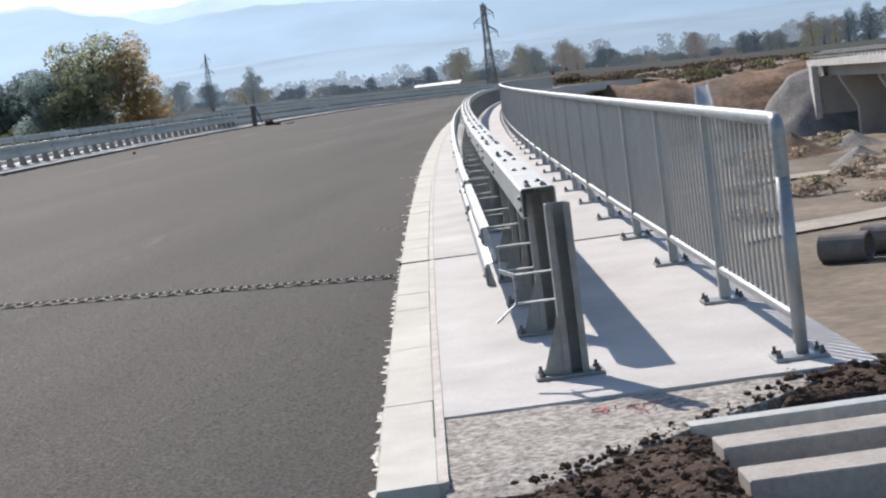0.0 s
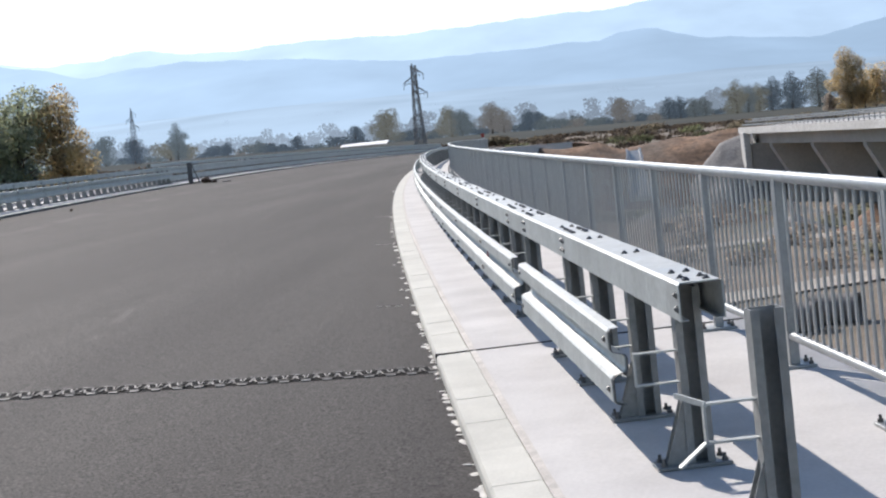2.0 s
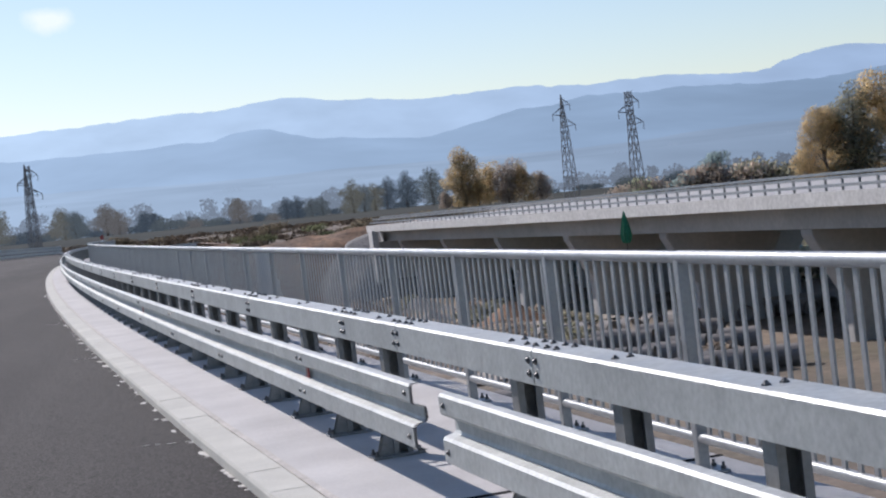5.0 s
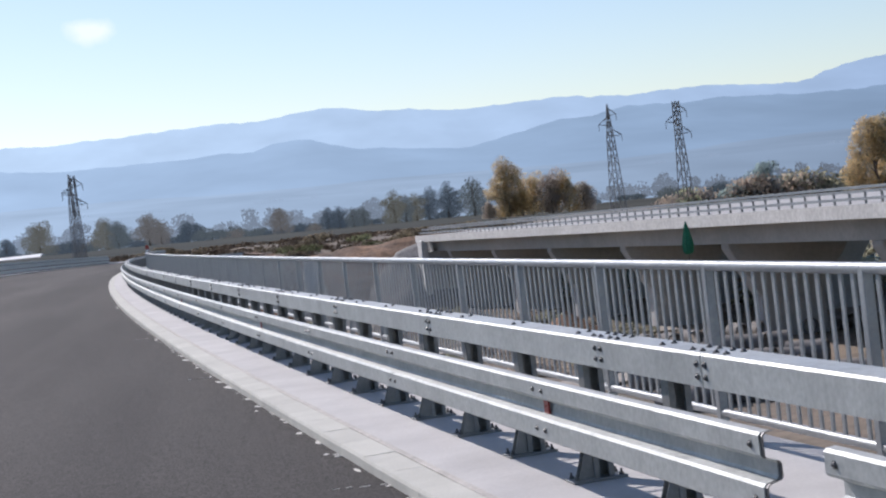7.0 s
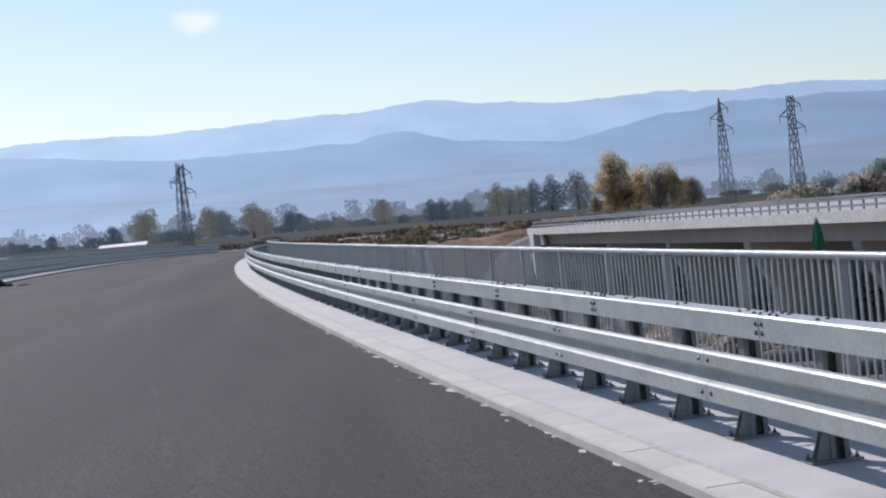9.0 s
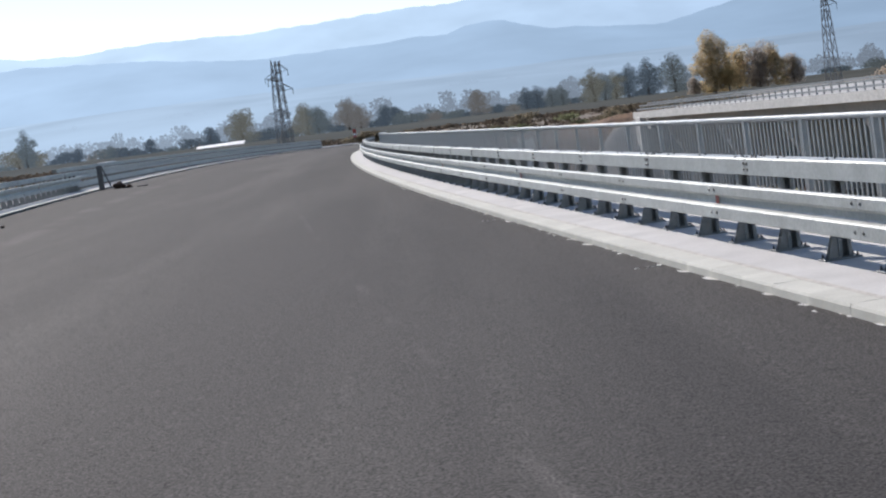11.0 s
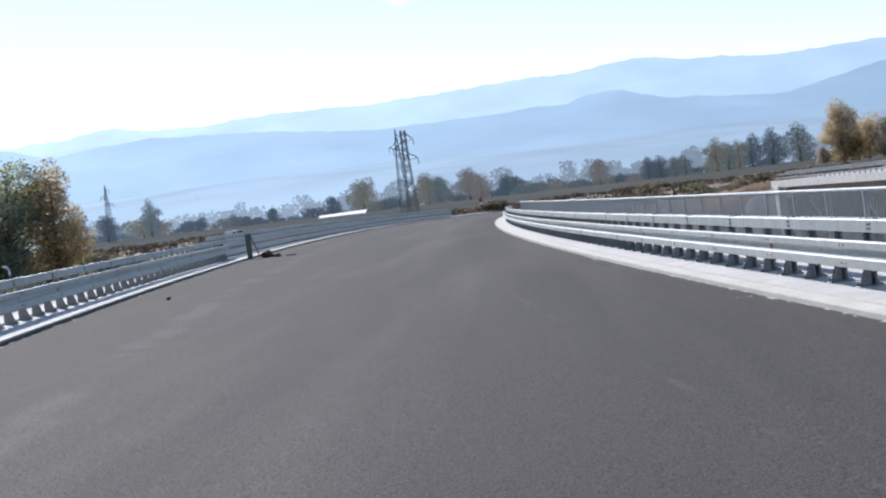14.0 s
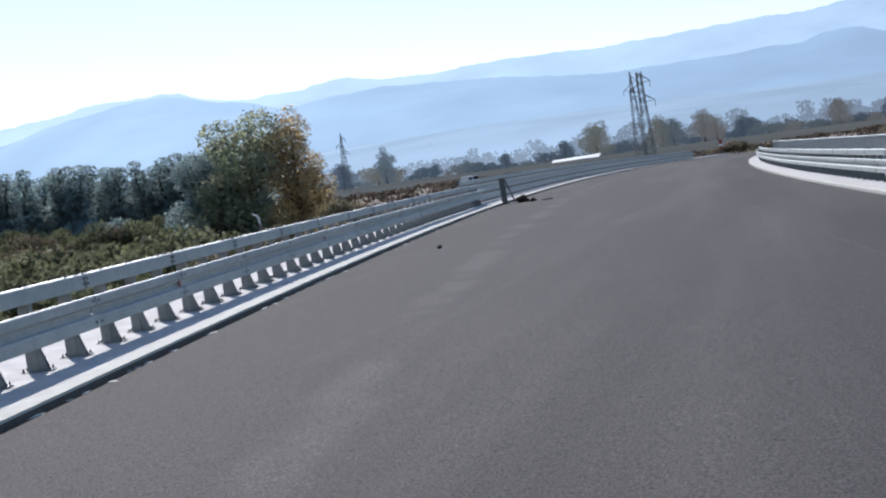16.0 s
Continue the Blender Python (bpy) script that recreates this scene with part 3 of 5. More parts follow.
def guard_section(m, w=(0.0, 4.0), b=(-0.5, 3.5), posts=(0.0, 1.333, 2.667), label="", reflector=False, box_post=True):
    t = thing("guard_rail_section", m, label or "galvanised steel guard rail with corrugated beam and square top beam", "guard rail", RAIL_GROUP)
    if w:
        part("corrugated_beam", w_beam(w[0] + 0.006, w[1] - 0.006), GALV, t)
        # dark strip behind the gap, in place of the lap's shadow line
        lap = w_beam(w[0] - 0.02, w[0] + 0.02)
        bmesh.ops.translate(lap, vec=(0.006, 0, 0), verts=lap.verts)
        part("lap_joint", lap, BOLT, t, "dark strip for the shadow line where two beams lap")
        for y in (w[0] + 0.09, w[1] - 0.09):
            for z in (0.648, 0.42):
                put("bolt", DOME_ME, t, pose(0.616, y, z - STEP_UP, 0, -90, 0))
    if b:
        part("top_beam", box_beam(b[0] + 0.006, b[1] - 0.006), GALV, t)
        if b[0] > -5:
            part("inner_sleeve", box(BX0 + 0.008, BX1 - 0.008, b[0] - 0.03, b[0] + 0.03, BZ0 + 0.008, BZ1 - 0.008), BOLT, t, "dark sleeve inside the beam joint")
        box_bolts(t, (b[0] + 0.05, b[1] - 0.05), [y for y in posts if b[0] < y < b[1]])
    for y in posts:
        guard_post(t, y)
    if reflector:
        part("reflector", box(0.66, 0.668, -0.03, 0.06, 0.505 - STEP_UP, 0.60 - STEP_UP), RED, t, "small square red reflector")
    return t


R1 = 3.16
plain = guard_section(chord(R1 + 4, 0, BASE_H, 4))
for k in range(2, 38):
    if k % 3:
        copy_thing(plain, chord(R1 + 4 * k, 0, BASE_H, 4))
refl = guard_section(chord(R1, 0, BASE_H, 4), reflector=True, label="galvanised guard rail section with a small red reflector")
for k in range(3, 38, 3):
    copy_thing(refl, chord(R1 + 4 * k, 0, BASE_H, 4))
# short pieces over the expansion joint and the free end
guard_section(spot(0, 0, BASE_H), w=(0.12, R1), b=(1.2, R1 - 0.5), posts=(1.827,), label="short guard rail section just past the bridge joint")
guard_section(spot(0, 0, BASE_H), w=None, b=(-1.3, 1.2), posts=(-0.84,), label="sleeved top beam that spans the bridge joint")
guard_section(spot(0, 0, BASE_H), w=(-4.65, -0.45), b=(-5.3, -1.3), posts=(-4.84, -3.507, -2.173), label="guard rail section with an open square beam end")
endp = thing("guard_rail_end_post", spot(-6.29, 0, BASE_H), "lone galvanised end post with loose spacer straps", "guard rail post", RAIL_GROUP)
guard_post(endp, 0, POST_TALL_ME)
part("strap", strap_mesh(), GALV, endp, "loose bent strap end")

# the rail on the other side of the road
LD, LH = -WIDTH - 0.02, LEFT_H + BASE_H + 0.03
for k in range(-2, 19):
    copy_thing(refl if k % 3 == 0 else plain, chord(R1 + 4 * k - 0.23, LD, LH, 4, 180))


def high_section(m):
    """A taller rail with the same beams set higher."""
    t = thing("guard_rail_section", m, "tall galvanised guard rail with beams set high", "guard rail", RAIL_GROUP)
    for nm, bm in (("corrugated_beam", w_beam(0.002, 3.998)), ("top_beam", box_beam(-0.5, 3.5))):
        bmesh.ops.translate(bm, vec=(0, 0, 0.24), verts=bm.verts)
        part(nm, bm, GALV, t)
    part("lower_beam", box(0.66, 0.74, 0.003, 3.997, 0.16, 0.40, bevel=0.01), GALV, t, "plain lower beam")
    for y in (0.0, 1.333, 2.667):
        guard_post(t, y, POST_HIGH_ME, spacer=False)
    return t


high = high_section(spot(R1 + 4 * 18 + 1.2 - 0.3, LD - 0.45, LH - 0.02, 180))
for k in range(19, 60):
    copy_thing(high, chord(R1 + 4 * k + 0.9, LD - 0.45, LH - 0.02, 4, 180))

# ---------------- bridge railing ----------------
RD, RS, RT = 1.97, 2.07, 1.145       # offset, post spacing, height
BAL_ME = shared(box(-0.006, 0.006, -0.017, 0.017, 0.20, RT - 0.03), "baluster", RAIL)


def rail_post():
    bm = box(-0.03, 0.03, -0.031, 0.031, 0.015, RT - 0.03, bevel=0.006)
    return bm


RPOST_ME = shared(rail_post(), "post", RAIL)
RPLATE_ME = shared(box(-0.14, 0.11, -0.09, 0.09, 0, 0.018, bevel=0.003), "base_plate", RAIL)


def railing_section(m, bays=2, single=True, end=False):
    t = thing("bridge_railing_section", m, "light grey galvanised bridge railing with flat vertical bars", "railing", "railing along the bridge")
    top = bmesh.new()
    if end:
        bend = [(0, 0.07 - 0.07 * math.sin(a), RT - 0.105 + 0.07 * math.cos(a)) for a in [math.pi / 2 * i / 6 for i in range(7)]] + [(0, 0, RT - 0.3)]
        add_path(top, [(0, bays * RS - 0.004, RT - 0.035)] + bend, 0.034, 12)
    else:
        add_tube(top, (0, 0.004, RT - 0.035), (0, bays * RS - 0.004, RT - 0.035), 0.032, seg=12, caps=False)
    part("top_rail", top, RAIL, t, "round steel handrail", smooth=True)
    slv = bmesh.new()
    add_tube(slv, (0, bays * RS - 0.03, RT - 0.035), (0, bays * RS + 0.03, RT - 0.035), 0.028, seg=10)
    part("joint_sleeve", slv, DARK, t, "dark sleeve inside the handrail joint")
    bot = bmesh.new()
    add_tube(bot, (0, 0.03, 0.185), (0, bays * RS - 0.03, 0.185), 0.027, seg=10, caps=False)
    part("bottom_rail", bot, RAIL, t, smooth=True)
    for b in range(bays):
        if end and b == 0:
            e = bmesh.new()
            add_tube(e, (0, 0, 0.015), (0, 0, RT - 0.29), 0.0335, seg=12)
            p = part("post", e, RAIL, t, "round end post", smooth=True)
        else:
            p = put("post", RPOST_ME, t, pose(0, b * RS, 0))
        put("base_plate", RPLATE_ME, p)
        for x, yy in ((-0.115, -0.06), (-0.115, 0.06), (0.085, -0.06), (0.085, 0.06)):
            put("anchor_bolt", ANCHOR_ME, p, pose(x, yy, 0.004))
        if single:
            for i in range(1, 15):
                put("baluster", BAL_ME, t, pose(0, b * RS + i * RS / 15, 0))
    if not single:
        bm = bmesh.new()
        for b in range(bays):
            for i in range(1, 15):
                y = b * RS + i * RS / 15
                add_box(bm, -0.006, 0.006, y - 0.017, y + 0.017, 0.20, RT - 0.03)
        tagged(part("baluster_run", bm, RAIL, t), kind="stuff")
    return t


RH = STEP_UP + 0.0115
railing_section(chord(-6.62, RD, RH, 3 * RS), bays=3, end=True)
railing_section(chord(-6.62 + 3 * RS, RD, RH, RS), bays=1)
near_sec = railing_section(chord(-6.62 + 4 * RS, RD, RH, 2 * RS))
for k in range(3, 8):
    copy_thing(near_sec, chord(-6.62 + 2 * RS * k, RD, RH, 2 * RS))
far_sec = railing_section(chord(-6.62 + 16 * RS, RD, RH, 2 * RS), single=False)
for k in range(9, 40):
    copy_thing(far_sec, chord(-6.62 + 2 * RS * k, RD, RH, 2 * RS))

# ---------------- expansion joint ----------------
RIM = mat("worn_steel_rim", (0.24, 0.23, 0.215), 0.75, 0.1, scale=8, vary=0.2, fine=50, fine_vary=0.2)


def expansion_joint():
    t = thing("expansion_joint", spot(-0.15, 0, 0), "toothed steel expansion joint across the asphalt", "expansion joint")
    slope = pose(0, 0, 0, 0, math.degrees(math.atan(FALL)), 0)
    bm = bmesh.new()
    add_box(bm, -WIDTH, 0.0, -0.16, 0.16, -0.04, 0.003, m=slope)
    part("rubber_bed", bm, DARK, t, "dark rubber strip in the gap")
    n = 76
    per, amp = WIDTH / n, 0.085
    line = [(-WIDTH + i * per + per * q, y) for i in range(n) for q, y in ((0.0, amp), (0.40, amp), (0.52, -amp), (0.92, -amp))]

    def ribbon(w, z):
        """A band that follows the wavy line between the teeth."""
        bm = bmesh.new()
        for (x0, y0), (x1, y1) in zip(line, line[1:]):
            dv = Vector((x1 - x0, y1 - y0))
            nv = Vector((-dv.y, dv.x)).normalized() * w
            ex = dv.normalized() * w * 0.7
            bm.faces.new([bm.verts.new((px, py, z)) for px, py in ((x0 - ex.x + nv.x, y0 - ex.y + nv.y), (x0 - ex.x - nv.x, y0 - ex.y - nv.y), (x1 + ex.x - nv.x, y1 + ex.y - nv.y), (x1 + ex.x + nv.x, y1 + ex.y + nv.y))])
        bmesh.ops.recalc_face_normals(bm, faces=bm.faces)
        bmesh.ops.transform(bm, matrix=slope, verts=bm.verts)
        return bm
    for sd in (-1, 1):
        # the outer edge of each plate runs in the same steps as its teeth
        bm = bmesh.new()
        rows = [(bm.verts.new((x, y, 0.009)), bm.verts.new((x, y + sd * 0.10, 0.009)), bm.verts.new((x, y + sd * 0.10, -0.01))) for x, y in line]
        for p, q in zip(rows, rows[1:]):
            for i in range(2):
                bm.faces.new((p[i], p[i + 1], q[i + 1], q[i]))
        bmesh.ops.recalc_face_normals(bm, faces=bm.faces)
        bmesh.ops.transform(bm, matrix=slope, verts=bm.verts)
        part("steel_plate", bm, JOINT_STEEL, t, "toothed worn steel joint plate")
    part("edge_strip", ribbon(0.032, 0.0115), RIM, t, "pale worn rim along the teeth")
    part("seal", ribbon(0.020, 0.0150), DARK, t, "dark wavy seal")
    gap = sweep([(-0.004, STEP_UP + 0.007), (2.254, STEP_UP + 0.016), (2.254, 0), (-0.004, 0)], [-0.025, 0.025])
    tagged(link("joint_gap", gap, DARK), "dark gap across kerb and walkway", "joint", kind="structure")


expansion_joint()

# ---------------- second bridge ----------------
BR = [(22.6, 250.0), (24.5, 222.0), (28.0, 170.0), (31.0, 125.0), (33.0, 99.0), (36.0, 60.0), (41.0, 0.0), (46.0, -60.0)]


def br_at(s, d, z):
    """Along the second bridge: s from 0 at its abutment, d to its far side."""
    y = 222.0 - s
    for (xa, ya), (xb, yb) in zip(BR, BR[1:]):
        if yb <= y <= ya:
            return Vector((xa + (xb - xa) * (ya - y) / (ya - yb) + d, y, z - 0.0036 * (s - 123) * (1 if s > 123 else -0.0)))
    return Vector((46 + d, y, z))


def second_bridge():
    t = thing("motorway_bridge", pose(0, 0, 0), "grey concrete motorway bridge with pale edge beam", "bridge")
    def strip(prof, a, b, s):
        bm = bmesh.new()
        us = stations(a, b, s)
        rings = [[bm.verts.new(br_at(u, d, z)) for d, z in prof] for u in us]
        k = len(prof)
        for p, q in zip(rings, rings[1:]):
            for i in range(k):
                bm.faces.new((p[i], p[(i + 1) % k], q[(i + 1) % k], q[i]))
        bm.faces.new(rings[0]), bm.faces.new(rings[-1][::-1])
        bmesh.ops.recalc_face_normals(bm, faces=bm.faces)
        return bm
    part("edge_beam", strip([(0, -0.25), (0, -1.05), (0.3, -1.05), (0.3, -0.25)], 0, 200, 8), BRIDGE_EDGE, t, "pale concrete edge beam")
    part("deck_slab", strip([(0.3, -0.35), (0.3, -0.95), (1.6, -1.1), (1.7, -2.4), (24.3, -2.4), (24.4, -1.1), (26, -0.95), (26, -0.35)], 0, 200, 8), BRIDGE, t)
    # hammerhead piers: a column whose head flares out to the deck's edges
    for st in (11.0, 34.0, 57.0, 80.0, 103.0, 126.0, 149.0, 172.0):
        for d in (0.0, 13.0):
            head = [(d + 1.8, -2.38), (d + 1.8, -2.75), (d + 3.7, -6.3), (d + 3.7, -11.0), (d + 8.3, -11.0), (d + 8.3, -6.3), (d + 10.6, -2.75), (d + 10.6, -2.38)]
            bm = bmesh.new()
            rings = [[bm.verts.new(br_at(st + k, dd, z)) for dd, z in head] for k in (-0.7, 0.7)]
            for i in range(8):
                bm.faces.new((rings[0][i], rings[0][(i + 1) % 8], rings[1][(i + 1) % 8], rings[1][i]))
            bm.faces.new(rings[0]), bm.faces.new(rings[1][::-1])
            bmesh.ops.recalc_face_normals(bm, faces=bm.faces)
            bmesh.ops.bevel(bm, geom=bm.edges[:], offset=0.06, segments=1, affect="EDGES")
            part("pier", bm, BRIDGE, t, "concrete pier with a flared head")
    part("abutment", box(25.3, 50.0, 217.2, 224.5, -11, -2.4, bevel=0.05), BRIDGE, t)
    part("abutment_column", box(24.5, 25.3, 216.8, 220.5, -11, -0.9, bevel=0.05), BRIDGE_EDGE, t, "pale concrete end column")
    for d, hh, nm in ((0.9, 0.75, "barrier_beam"), (0.55, 0.35, "barrier_beam"), (1.9, 0.95, "handrail")):
        part(nm, strip([(d, -0.25 + hh), (d, -0.25 + hh - 0.16), (d + 0.12, -0.25 + hh - 0.16), (d + 0.12, -0.25 + hh)], 0, 200, 8), RAIL, t)
    pm = shared(box(-0.06, 0.06, -0.06, 0.06, 0, 0.75), "barrier_post", GALV_DULL)
    for s in stations(1, 199, 2.0):
        p = br_at(s, 0.95, -0.3)
        put("barrier_post", pm, t, Matrix.Translation(p))
    return t


second_bridge()

# ---------------- pylons ----------------
def bar(bm, a, b, r):
    add_tube(bm, a, b, r, seg=4, caps=False)


def pylon_mesh(h, w, arms, body, flat):
    bm = bmesh.new()
    levels = [0, 0.16, 0.31, 0.45, 0.58, 0.70, 0.78, 0.86, 0.93]
    def half(t):
        return w * (1 - t * 0.80) if t < 0.7 else w * 0.44 * (1 - (t - 0.7) / 0.3 * (0.15 if flat else 0.92))
    c = [[Vector((sx * half(t), sy * half(t), t * h)) for sx, sy in ((-1, -1), (1, -1), (1, 1), (-1, 1))] for t in levels + [1.0]]
    for a, b in zip(c, c[1:]):
        for i in range(4):
            bar(bm, a[i], b[i], body)
            bar(bm, a[i], b[(i + 1) % 4], body * 0.6)
            bar(bm, a[(i + 1) % 4], b[i], body * 0.6)
    for t, length, side in arms:
        z, hw = t * h, half(t)
        tip = Vector((side * (hw + length), 0, z + 0.3))
        for sy in (-1, 1):
            bar(bm, (side * hw, sy * hw, z), tip, body * 0.7)
            bar(bm, (side * hw, sy * hw, z + 1.6), tip, body * 0.7)
        bar(bm, tip, tip - Vector((0, 0, 1.4)), body * 0.8)
    return bm


def pylon(x, y, top, h, turn, flat=False):
    t = thing("pylon", pose(x, y, top - h, 0, 0, turn), "grey steel lattice power pylon with three arms", "pylon", "power pylons in the valley")
    part("lattice", pylon_mesh(h, h * 0.055, [(0.90, 1.7, 1), (0.82, 2.1, -1), (0.72, 2.2, 1)], 0.09, flat), PYLON, t)
    return t


pylon(-38.6, 527, 27.3, 31, 20)
pylon(-29.0, 400, 20.7, 24, 20, True)
pylon(87.0, 370, 21.6, 25, 15)
pylon(90.8, 330, 18.6, 23, 15, True)
pylon(-167.3, 700, 30.4, 30, 40)

# ---------------- trees ----------------
def leaf_cloud(blobs, count, size, rnd):
    """Many small leaf clumps spread through a set of balls, thicker towards their skins."""
    verts, faces, normals = [], [], []
    vol = [b[3] ** 2 * b[4] for b in blobs]
    for b, v in zip(blobs, vol):
        for _ in range(int(count * v / sum(vol))):
            d = Vector((rnd.gauss(0, 1), rnd.gauss(0, 1), rnd.gauss(0, 1))).normalized() * (rnd.random() ** 0.24) * rnd.uniform(0.85, 1.12)
            c = Vector((b[0] + d.x * b[3], b[1] + d.y * b[3], b[2] + d.z * b[4]))
            e = Euler((rnd.uniform(0, 6.3), rnd.uniform(0, 6.3), rnd.uniform(0, 6.3))).to_matrix()
            s = size * rnd.uniform(0.6, 1.4)
            k = len(verts)
            for px, py, pz in ((-1, -0.4, 0), (0.3, -0.75, 0.2), (1, 0.3, 0), (-0.3, 0.75, 0.15)):
                verts.append(c + e @ Vector((px * s, py * s, pz * s)))
            faces.append((k, k + 1, k + 2, k + 3))
            out = d.normalized() * 0.75 + Vector((rnd.gauss(0, 0.16), rnd.gauss(0, 0.16), 0.3 + rnd.gauss(0, 0.16)))
            normals += [tuple(out.normalized())] * 4
    me = bpy.data.meshes.new("crown")
    me.from_pydata([tuple(v) for v in verts], [], faces)
    me.polygons.foreach_set("use_smooth", [True] * len(faces))
    me.normals_split_custom_set_from_vertices(normals)      # clumps shade as one rounded mass
    return me


def trunk_mesh(h, r, rnd, limbs):
    bm = bmesh.new()
    p, k = Vector((0, 0, -0.02)), 5
    for i in range(k):
        q = Vector((rnd.uniform(-.02, .02), rnd.uniform(-.02, .02), h * (i + 1) / k))
        add_tube(bm, p, q, r * (1 - i / k * 0.8), r * (1 - (i + 1) / k * 0.8), seg=7, caps=False)
        p = q
    for i in range(limbs):
        z, a = h * rnd.uniform(0.3, 0.75), rnd.uniform(0, 6.3)
        L = rnd.uniform(0.08, 0.16)
        add_tube(bm, (0, 0, z), (math.cos(a) * L, math.sin(a) * L, z + L * rnd.uniform(0.5, 1.2)), r * 0.35, r * 0.08, seg=5, caps=False)
    return bm


def tree_kind(kind, seed, count, size):
    """Unit-high tree meshes: a trunk with limbs and a crown."""
    rnd = random.Random(seed)
    blobs = []
    if kind == "broad":
        for i in range(22):
            a, z = rnd.uniform(0, 6.3), 0.06 + 0.84 * (i + rnd.random()) / 22
            r = 0.29 * math.sin(math.pi * min(1, 0.12 + z * 0.86)) ** 0.7 * rnd.uniform(0.35, 1.0)
            s = rnd.uniform(0.08, 0.16)
            blobs.append((math.cos(a) * r, math.sin(a) * r, min(z, 0.98 - s), s, s * rnd.uniform(0.8, 1.2)))
    elif kind == "round":
        for i in range(26):
            a, z = rnd.uniform(0, 6.3), 0.10 + 0.74 * (i + rnd.random()) / 26
            r = 0.24 * math.sin(math.pi * min(1, 0.22 + z * 0.72)) ** 0.6 * rnd.uniform(0.2, 1.0)
            q = rnd.uniform(0.10, 0.17)
            blobs.append((math.cos(a) * r, math.sin(a) * r, min(z, 0.97 - q), q, q * rnd.uniform(0.9, 1.5)))
    elif kind == "poplar":
        for i in range(12):
            z = 0.07 + 0.86 * i / 11
            w = 0.20 * math.sin(math.pi * (0.12 + 0.86 * z)) ** 0.7
            a = rnd.uniform(0, 6.3)
            blobs.append((math.cos(a) * w * 0.3, math.sin(a) * w * 0.3, z, w * rnd.uniform(0.75, 1.0), 0.11))
    elif kind == "conifer":
        for i in range(9):
            z = 0.05 + 0.89 * i / 8
            w = 0.15 * (1.08 - z) ** 0.45
            a = rnd.uniform(0, 6.3)
            blobs.append((math.cos(a) * w * 0.3, math.sin(a) * w * 0.3, z, w, 0.07))
    else:
        for i in range(9):
            a, r = rnd.uniform(0, 6.3), rnd.uniform(0, 0.6)
            s = rnd.uniform(0.22, 0.4)
            blobs.append((math.cos(a) * r, math.sin(a) * r, rnd.uniform(0.25, 0.95 - s), s, s * 0.8))
    return (shared(trunk_mesh(0.5 if kind in ("bush", "scrub") else 0.86, 0.03 if kind in ("bush", "scrub") else 0.022, rnd, 0 if kind == "conifer" else 8), "trunk", BARK), leaf_cloud(blobs, count, size, rnd))


KINDS = {k: [tree_kind(k, s, n, z) for s in range(v)] for k, v, n, z in (("round", 4, 6000, 0.0125), ("broad", 3, 7000, 0.0118), ("poplar", 3, 6000, 0.0092), ("conifer", 3, 6000, 0.0098), ("bush", 3, 2000, 0.030), ("scrub", 3, 420, 0.06))}
BIG = [tree_kind("broad", 11, 22000, 0.0078), tree_kind("broad", 12, 22000, 0.0078), tree_kind("poplar", 13, 16000, 0.0066)]
CROWNS = {}
# a kilometre off, crowns glow with painted haze, like woods and mountains behind them
LEAF_HAZED = {c: haze("far_%s_leaves" % c, a, b, 0.55) for c, a, b in (
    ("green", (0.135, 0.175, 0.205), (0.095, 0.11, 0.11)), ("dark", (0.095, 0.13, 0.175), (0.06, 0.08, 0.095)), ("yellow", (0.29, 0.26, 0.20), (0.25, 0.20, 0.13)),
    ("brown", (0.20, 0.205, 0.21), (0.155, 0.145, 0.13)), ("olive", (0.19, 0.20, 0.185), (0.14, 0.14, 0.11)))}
TREE_N = [0]


def tree(kind, x, y, top, colour, wide=1.0, label="", big=None, base=None, name="", far=1.0):
    TREE_N[0] += 1
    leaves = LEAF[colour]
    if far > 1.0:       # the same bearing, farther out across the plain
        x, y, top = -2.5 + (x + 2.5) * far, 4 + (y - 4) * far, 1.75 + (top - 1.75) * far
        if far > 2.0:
            leaves = LEAF_HAZED[colour]
    z0 = land(x, y) - 0.1 if base is None else base
    h = max(1.5, top - z0)
    tm, cm = BIG[big] if big is not None else KINDS[kind][TREE_N[0] % len(KINDS[kind])]
    words = {"broad": "rounded tree", "round": "rounded tree", "poplar": "tall slender poplar", "conifer": "dark pointed tree in a row", "bush": "low bush", "scrub": "low scrub"}[kind]
    cw = {"shrub": "dark olive green", "weed": "dry brownish", "green": "dull green", "dark": "dark green", "yellow": "yellowing", "brown": "brown autumn", "olive": "olive green"}[colour]
    nm = name or {"broad": "tree", "round": "tree", "poplar": "poplar_tree", "conifer": "conifer_tree", "bush": "bush", "scrub": "scrub_bush"}[kind]
    t = thing(nm, pose(x, y, z0, 0, 0, (TREE_N[0] * 77) % 360) @ Matrix.Diagonal((h * wide, h * wide, h, 1)), label or "%s %s standing in the valley" % (cw, words), "bush" if kind in ("bush", "scrub") else "tree", "trees in the valley")
    put("trunk", tm, t)
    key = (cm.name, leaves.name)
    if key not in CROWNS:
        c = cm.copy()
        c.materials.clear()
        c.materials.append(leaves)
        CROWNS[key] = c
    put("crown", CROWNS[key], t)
    return t


rnd = random.Random(5)
